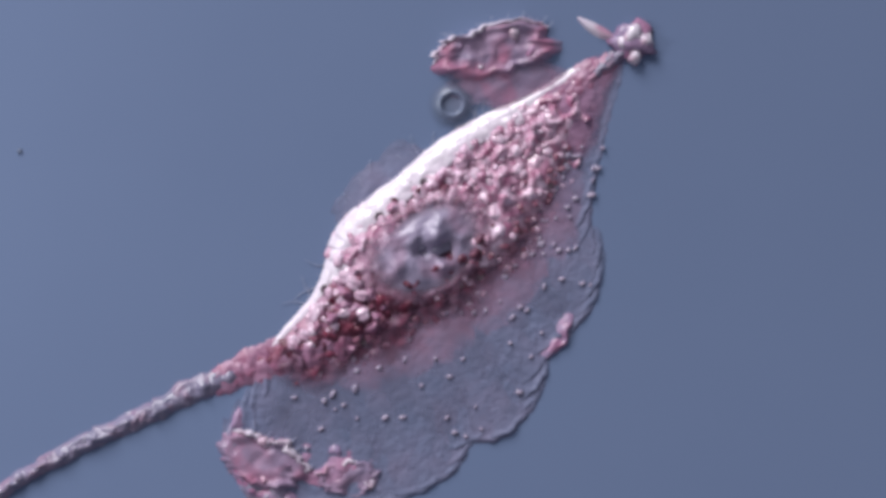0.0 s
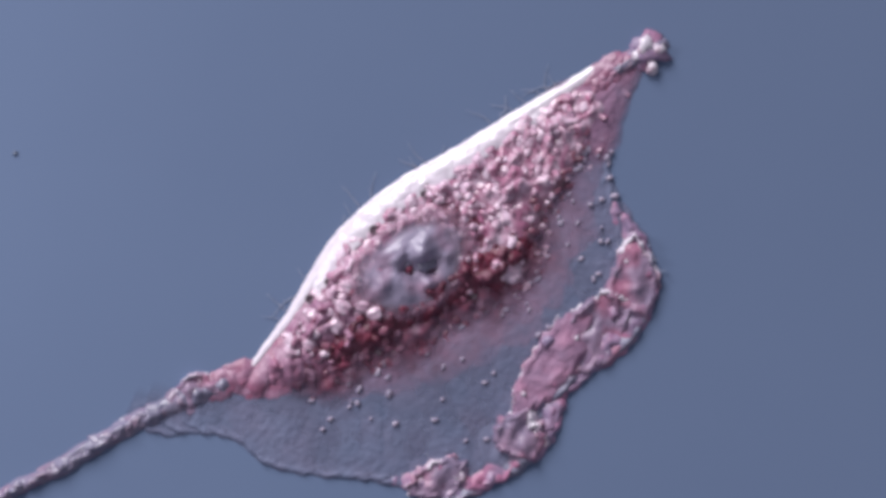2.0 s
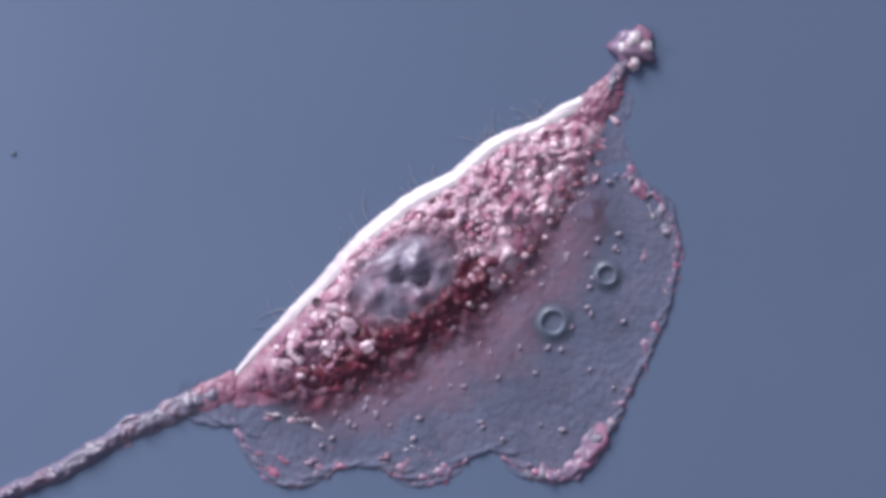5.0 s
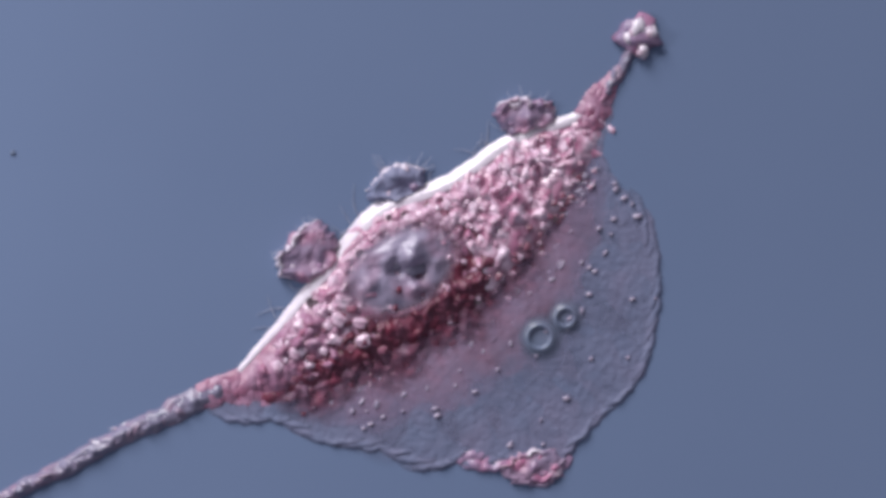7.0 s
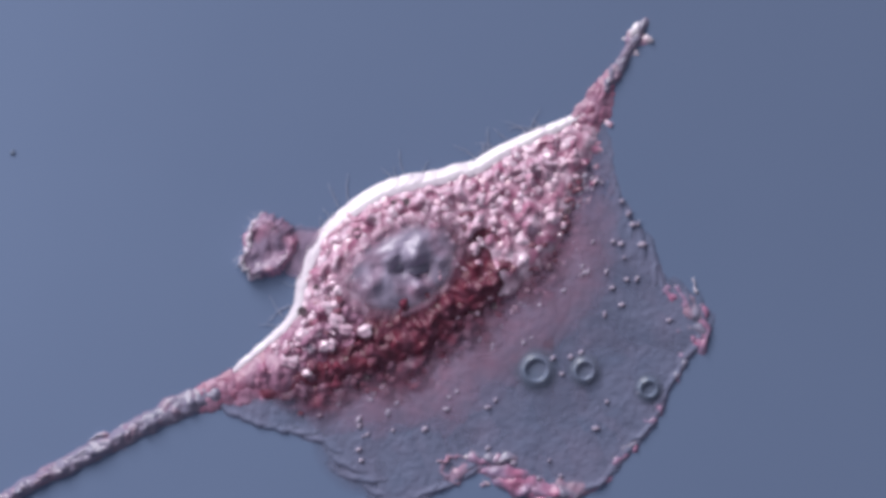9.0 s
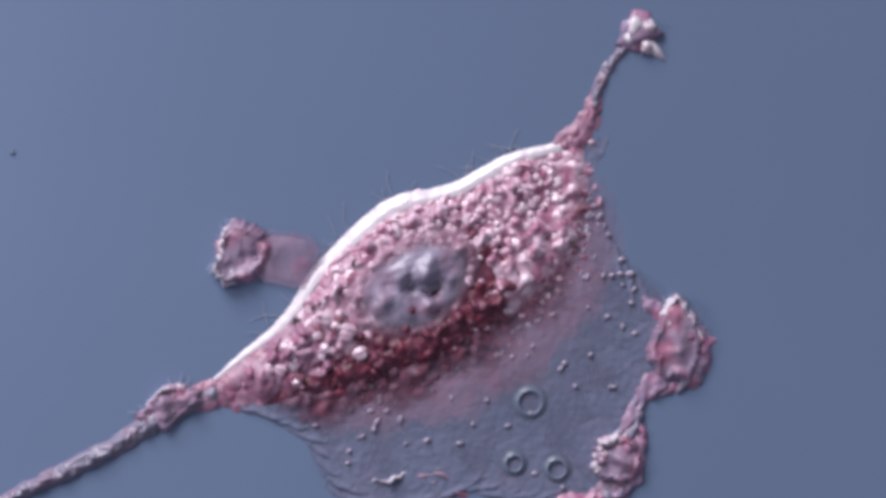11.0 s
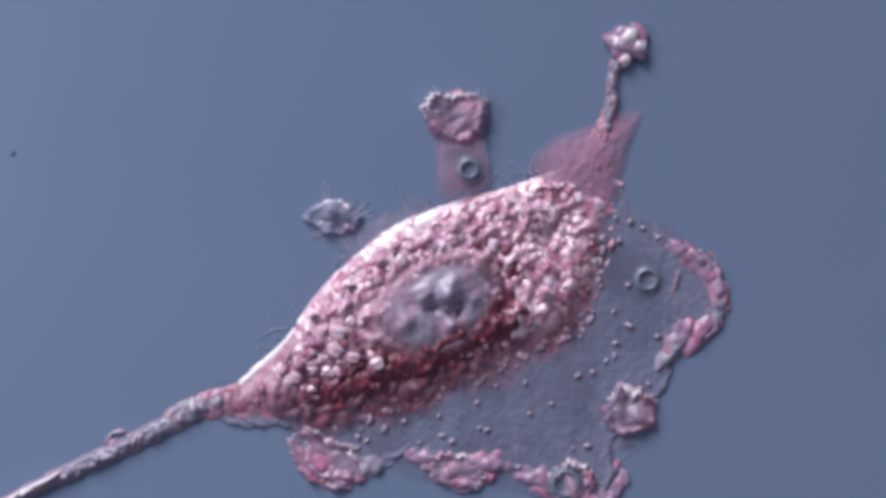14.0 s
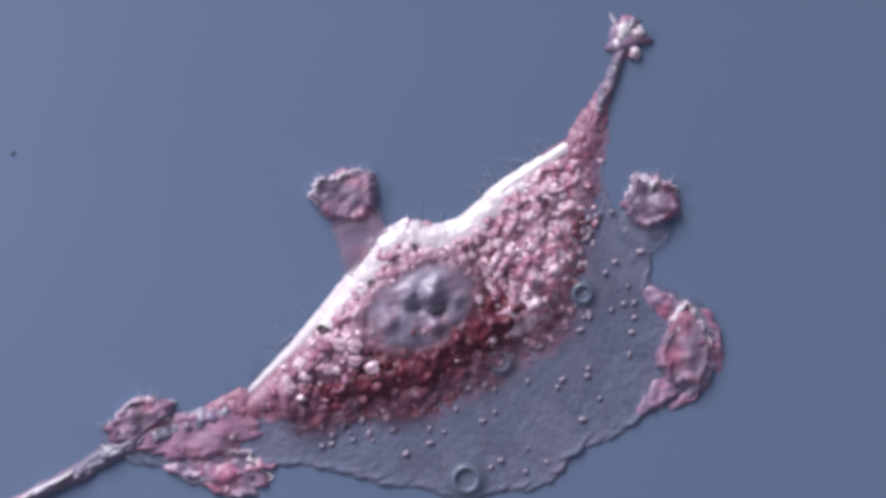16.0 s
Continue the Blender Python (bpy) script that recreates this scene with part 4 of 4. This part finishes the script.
ruffle(11, 0.48, 0.42,
       [(0, 900, 640, LOW, 0), (7, 1040, 700, LOW, 30), (7.5, 1095, 745, 2, 60), (8, 1100, 720, -24, 50), (10.5, 1050, 760, LOW, 50), (11, 1095, 815, 4, 50), (11.5, 1125, 800, 4, 55), (12, 1060, 740, LOW, 40), (12.5, 1000, 790, -26, 30), (13, 1010, 836, 3, 20),
        (13.5, 990, 845, -5, 0), (14, 1010, 862, -1, 10), (14.5, 960, 850, -20, 0), (15, 968, 872, 2, 0), (15.5, 990, 872, 2, 0), (16, 960, 780, LOW, 0)],
       "small knotted pink ruffle at the lower rim", hairs=4)
ruffle(12, 1.25, 0.44,
       [(0, 560, 820, -8, -4), (0.5, 530, 800, -9, -20), (1, 500, 740, -26, 0), (1.5, 780, 650, LOW, 50), (2, 972, 645, 2, 57), (2.5, 860, 600, LOW, 50), (3.5, 560, 700, LOW, 0), (4, 525, 780, -9, -8), (6.5, 520, 690, LOW, 0), (14, 700, 740, LOW, 0), (14.5, 760, 838, -7, 0), (15, 800, 850, -12, 0),
        (15.5, 480, 745, -26, 8), (16, 345, 768, 1, 8)],
       "flat rosy lens of thin sheet", hairs=0, skin=WEB, relief=0.5, dome=0.08, rim=0.3)


def veil_sheet(seed, rx, ry, rows, label="", skin=None, lift=0.0, taper=0.0):
    """A thin free veil that slides out from under the body and back. rows as for a ruffle."""
    def f(r, a):
        k = 1 + 0.3 * noise.noise(Vector((1.3 * math.cos(a), 1.3 * math.sin(a), seed * 2.7))) + 0.12 * noise.noise(Vector((4 * math.cos(a), 4 * math.sin(a), seed)))
        x, y = rx * r * k * math.cos(a), ry * r * k * math.sin(a) * (1 - taper * math.cos(a))
        return (x, y, (0.055 + 0.02 * crumple(x, y, seed, 0.3)) * (1 - r ** 4) - 0.02 + lift * (1 - r))
    ob = part("veil_sheet", disc(14, 56, f, lambda r: 0.8 * (1 - r ** 3)), skin or VEIL, cell, label)
    path = track(rows)

    def go(t):
        x, y, z, r = path(t)
        p = ground((x, y), z / 100)
        return pose(p.x, p.y, p.z, 0, 0, r)
    moves(ob, go)


veil_sheet(3, 1.25, 0.72, [(0, 1010, 185, 1, 48), (0.5, 1040, 170, 1, 45), (1, 1040, 165, 1, 45), (1.5, 1060, 175, 1, 42), (2, 1050, 190, 1, 48), (2.5, 1030, 230, -2, 48),
                           (3, 1010, 300, -20, 48), (6.5, 980, 360, -30, 48), (11, 1000, 330, -16, 48), (11.5, 1010, 290, -2, 55), (12, 1010, 290, 2, 42), (12.5, 1040, 280, 3, 42), (13, 1040, 270, 3, 48),
                           (13.5, 1045, 275, 3, 52), (14, 1045, 285, 3, 50), (14.5, 1045, 255, 3, 60), (15, 1000, 280, 2, 52), (15.5, 1010, 270, 0, 55), (16, 1020, 290, -4, 55)],
           "thin rosy web at the base of the tip", WEB, 0.05, 0.5)
veil_sheet(5, 1.5, 0.55, [(0, 670, 330, -2, 42), (0.5, 640, 350, -2, 45), (1, 650, 330, -3, 45), (1.5, 720, 380, -14, 45), (2, 740, 440, -20, 40), (11, 740, 450, -20, 30),
                          (11.5, 670, 400, -3, 25), (12, 650, 390, 0, 25), (12.5, 640, 400, 0, 28), (13, 650, 400, 0, 28), (13.5, 660, 400, 0, 28),
                          (14, 690, 420, -2, 28), (14.5, 690, 420, -2, 28), (15, 740, 470, -16, 30), (16, 740, 500, -20, 30)],
           "faint grey veil along the upper edge")

KNOB = {2.0: 0.0, 3.5: 0.0, 4.0: 0.03, 7.5: -0.06, 8.0: -0.12, 10.5: -0.13, 11.0: 0.0, 12.0: -0.12, 13.5: -0.07, 16.0: -0.02}


def tip_knob():
    ob = part("tip_knob", lump(0.30, 1.0, 5, 0.42, 3), FOLD, cell, "bright lumpy pink knob at the tip")
    # Lumps in crest colour paint in the bright top of the knob.
    for j in range(4):
        a = j * 1.6
        sub = part("knob_lump", lump(0.14 + 0.05 * math.sin(j * 1.9), 0.8, j + 3, 0.7), CREST, ob, "lump of the knob, pale for its lit top")
        sub.location = ((0.2 + 0.09 * math.sin(3 * j)) * math.cos(a), (0.22 + 0.1 * math.sin(5 * j)) * math.sin(a), 0.06)

    def go(t):
        p = ground(SHAPES[t]["tip"][-1], KNOB.get(t, 0.05))
        return pose(p.x, p.y, p.z, 0, 0, 25 * math.sin(1.3 * t))
    moves(ob, go)


tip_knob()


def tip_flap():
    """A pale sliver that flicks out beside the knob at the tip."""
    def f(u, v):
        q = 2 * u - 1
        wide = 0.13 * (1 - abs(q) ** 2.5) * (1.2 - 0.5 * u)
        return ((u - 0.1) * 0.85, (v - 0.5) * 2 * wide + 0.04 * math.sin(3 * u), 0.10 * math.sin(math.pi * v) * (1 - q ** 4) - 0.01)
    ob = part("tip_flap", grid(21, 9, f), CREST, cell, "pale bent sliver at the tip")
    path = track([(0, 1085, 66, -2, 150), (0.5, 1120, 60, -14, 80), (1, 1160, 98, 2, -8), (1.5, 1170, 80, -14, 40), (2, 1130, 95, -16, 50), (2.5, 1120, 70, -16, 50), (6.5, 1130, 75, -16, 30), (7, 1130, 70, -16, 20),
                  (7.5, 1120, 58, 2, -15), (8, 1125, 75, -14, 60), (10.5, 1120, 75, -16, 0), (11, 1120, 60, 0, -40), (11.5, 1130, 50, -14, 20), (12, 1115, 90, -16, 45), (12.5, 1115, 72, 2, -5), (13, 1055, 96, 3, 5), (13.5, 1060, 95, -12, 5), (14.5, 1115, 60, -14, 40), (15, 1135, 82, 3, -8), (15.5, 1115, 70, -12, 60), (16, 1110, 70, -8, 120)])

    def go(t):
        x, y, z, r = path(t)
        p = ground((x, y), z / 100)
        return pose(p.x, p.y, p.z, 0, 0, r)
    moves(ob, go)


tip_flap()


# Pale strips imitate the glint along the thin tail; they rise late on.
for k in range(4):
    ob = part("tail_thread", process_piece(k + 90, 0.09, 0.10, 0.40), CREST, cell, "pale strip for the glint along the tail" if k == 0 else "")

    def go(t, u=0.10 + 0.055 * k):
        a, w = along(TAIL[t], u)
        p = ground(a, float(np.interp(t, [0, 10.5, 12, 16], [-0.2, -0.06, 0.10, 0.12])))
        return pose(p.x - 0.02, p.y + 0.05, p.z, 0, 0, math.degrees(math.atan2(-w.y, w.x)))
    moves(ob, go)


# ---- granules of the body and beads in the sheet ----
def granules():
    rng = random.Random(4)
    pale = [part("granule", lump(1.0, 0.5, j, 0.5, 3, 1.3), GRANULE, cell, "tiny glistening pink granule") for j in range(5)]
    red = [part("granule", lump(1.0, 0.5, j + 5, 0.42, 3, 1.3), RED_GRANULE, cell, "tiny dark red granule") for j in range(4)]
    ready = {id(o): o for o in pale + red}
    for i in range(270):
        while True:
            s, v = (rng.uniform(0.08, 0.91), rng.uniform(0.16, 0.99)) if i < 170 else (rng.uniform(0.12, 0.88), rng.uniform(0.84, 1.08))
            x, y = (s - 0.42) / 0.145, (v - 0.5) / 0.27
            if i >= 170 or x * x + y * y > 1 and not (v > 0.62 and rng.random() < 0.75):
                break
        # Towards the lower edge shade is put into the colour; others dark at random.
        dark = i < 170 and v > 0.60 + 0.12 * s + 0.08 * rng.uniform(-1, 1) or (s < 0.4 and rng.random() < 0.3) or i >= 170 and rng.random() < 0.62
        kind = rng.choice(red if dark else pale)
        ob = ready.pop(id(kind), None) or shared("granule", kind, cell)
        r = rng.choice((0.03, 0.035, 0.04, 0.05, 0.06, 0.075, 0.10)) * rng.uniform(0.85, 1.15) * (0.8 if dark else 1.12 if s < 0.36 else 1)
        if i >= 170:
            r = rng.uniform(0.03, 0.062)
        ob.scale = (r * rng.uniform(1.0, 1.3), r * rng.uniform(0.8, 1.0), r)
        wander, turn = rng.uniform(0, 6.3), rng.uniform(-80, 80)

        def go(t, s=s, v=v, a=wander, turn=turn):
            s2 = min(max(s + 0.022 * math.sin(1.1 * t + a), 0), 1)
            v2 = max(v + 0.03 * math.sin(0.9 * t + 2 * a), 0.08)
            width = (along(CURVES[t, "upper"], s2)[0] - along(CURVES[t, "lower"], s2)[0]).length / 100
            z = min(upper_height(s2, v2 * width, width), lower_height(s2, (1 - v2) * width, width) + 0.02)
            p = ground(inside(t, s2, v2), max(z, 0.13 - 0.6 * abs(v2 - 0.9)) - 0.015)
            return pose(p.x, p.y, p.z, 0, 0, turn)
        moves(ob, go)


def beads():
    rng = random.Random(9)
    kinds = [part("bead", lump(1.0, 0.25, j + 11, 0.6, 2), BEAD, cell, "tiny grey bead in the thin sheet") for j in range(3)]
    for i in range(95):
        ob = kinds[i] if i < 3 else shared("bead", kinds[i % 3], cell)
        r = rng.uniform(0.032, 0.06)
        ob.scale = (r * rng.uniform(0.9, 1.6), r * rng.uniform(0.7, 1.0), r * 1.1)
        s, v, a = rng.uniform(0.05, 0.9), rng.random() ** 2.1 * 0.95, rng.uniform(0, 6.3)

        def go(t, s=s, v=v, a=a):
            s2, v2 = s + 0.02 * math.sin(0.8 * t + a), min(max(v + 0.05 * math.sin(0.6 * t + 2 * a), 0), 0.97)
            q = along(CURVES[t, "lower"], s2)[0] * (1 - v2) + along(CURVES[t, "edge"], 0.08 + 0.9 * s2)[0] * v2
            p = ground(q, 0.045)
            return pose(p.x, p.y, p.z, 0, 0, 14 * a)
        moves(ob, go)


def vesicles():
    """Small dark-floored vesicles in the body."""
    rng = random.Random(31)
    first = None
    for i in range(9):
        def f(r, a):
            return (r * math.cos(a), r * math.sin(a), 0.12 * math.exp(-((r - 0.8) / 0.14) ** 2) - 0.12 * (1 - r) ** 0.5)
        ob = shared("vesicle", first, cell) if first else part("vesicle", disc(8, 20, f), VESICLE, cell, "tiny dark round vesicle")
        first = first or ob
        r = rng.uniform(0.05, 0.09)
        ob.scale = (r, r, r)
        s, v, a = rng.uniform(0.12, 0.8), rng.choice((0.12, 0.16, 0.84, 0.88, 0.92)), rng.uniform(0, 6.3)

        def go(t, s=s, v=v, a=a):
            s2 = s + 0.03 * math.sin(0.7 * t + a)
            width = (along(CURVES[t, "upper"], s2)[0] - along(CURVES[t, "lower"], s2)[0]).length / 100
            z = min(upper_height(s2, v * width, width), lower_height(s2, (1 - v) * width, width) + 0.02)
            p = ground(inside(t, s2, v), z + 0.02)
            return pose(p.x, p.y, p.z, 0, 0, 40 * a)
        moves(ob, go)


granules()
beads()
vesicles()


# ---- vacuoles ----
def vacuole(radius, rows, label=""):
    """A round hollow in the sheet: a steep wall within, a gentle slope without."""
    def f(r, a):
        q = (r - 0.30) / 0.10
        z = 0.0 if q < 0 else 0.075 * q * q * (3 - 2 * q) if q < 1 else 0.075 * max(0, 1 - (r - 0.40) / 0.5) ** 2.2
        return (2.4 * radius * r * math.cos(a), 2.4 * radius * r * math.sin(a), z - 0.012)
    ob = part("vacuole", disc(40, 36, f, lambda r: 0.95 if r < 0.42 else 0.95 * max(0, (0.9 - r) / 0.48) ** 1.5), VACUOLE, cell, label)
    path = track(rows)

    def go(t):
        x, y, z = path(t)
        g = ground((x, y), z / 100)
        return pose(g.x, g.y, g.z)
    moves(ob, go)


vacuole(0.22,
        [(0, 800, 185, 6), (0.5, 870, 147, 6), (1, 832, 132, 6), (1.5, 860, 260, -30), (2.5, 1000, 500, -30), (3, 1050, 480, -6), (3.5, 1053, 497, 6), (4, 1035, 525, 6), (6.5, 930, 598, 6), (7, 955, 597, 6), (7.5, 935, 632, 6), (8, 935, 622, 5), (10.5, 975, 715, 6)]
        + [(11, 938, 712, 2), (11.5, 925, 683, 6), (12, 890, 680, -5), (13, 960, 800, -8), (13.5, 995, 820, 12), (14, 1000, 855, 12), (14.5, 772, 838, 12), (15, 790, 866, 12), (16, 825, 848, 7)],
        "pale round vacuole with a bright rim")
vacuole(0.17,
        [(0, 960, 500, -30), (2.5, 1000, 500, -30), (3.5, 1108, 470, 6), (4, 1118, 455, 6), (6.5, 990, 553, 6), (7, 1000, 562, 6), (7.5, 968, 612, 6), (8, 970, 675, 6), (10.5, 1140, 620, 6), (11, 985, 830, 2), (11.5, 950, 660, 6), (12.5, 1000, 640, -8), (13.5, 1090, 692, 6)]
        + [(14, 1145, 495, 6), (14.5, 1045, 695, 6), (15, 960, 618, 6), (15.5, 965, 605, 6), (16, 885, 640, 6)],
        "")
vacuole(0.15,
        [(0, 960, 600, -20), (7, 960, 700, -20), (7.5, 1025, 720, 6), (8, 1155, 630, 6), (10.5, 1035, 815, 6), (11, 910, 820, 3), (11.5, 990, 655, 6), (12, 1000, 590, -8), (13, 1000, 580, -8), (13.5, 1085, 390, 6), (14, 830, 300, 14), (14.5, 795, 225, 14), (15, 880, 695, 6)]
        + [(15.5, 900, 657, 6), (16, 1030, 520, 6)],
        "")


# ---- fine fibres that stand out from the upper edge ----
def fibres():
    rng = random.Random(21)
    for i in range(26):
        long = rng.uniform(0.15, 0.55)
        bend = rng.uniform(-0.4, 0.4)
        pts = [(bend * q * q, -0.1 + long * q, 0.008 + 0.012 * q) for q in (j / 5 for j in range(6))]
        ob = part("fibre", tube(pts, 0.010), FIBRE, cell, "hair-fine grey fibre" if i == 0 else "")
        s, tilt = rng.uniform(0.12, 0.92), rng.uniform(-35, 50)

        def go(t, s=s, tilt=tilt, i=i):
            return on_curve(t, "upper", s, 0.0) @ pose(0, 0.06 * math.sin(2 * t + i) + 0.06, 0, 0, 0, tilt + 12 * math.sin(1.7 * t + i))
        moves(ob, go)


fibres()

# ---- a speck of dust on the dish ----
speck = mesh_object("dust_speck", lump(0.045, 0.6, 2, 0.3), DUST)
tagged(speck, "tiny dark speck of dust on the dish", "dust speck")
SPECK_AT = {0.0: (35, 268), 1.5: (28, 271), 3.5: (25, 272), 7.0: (23, 271), 16.0: (22, 270)}


def motions():
    for ob, f in MOVES:
        walk(ob, [(t, f(t)) for t in TIMES])
    walk(speck, [(t, Matrix.Translation(ground(p, 0.02))) for t, p in SPECK_AT.items()])


motions()
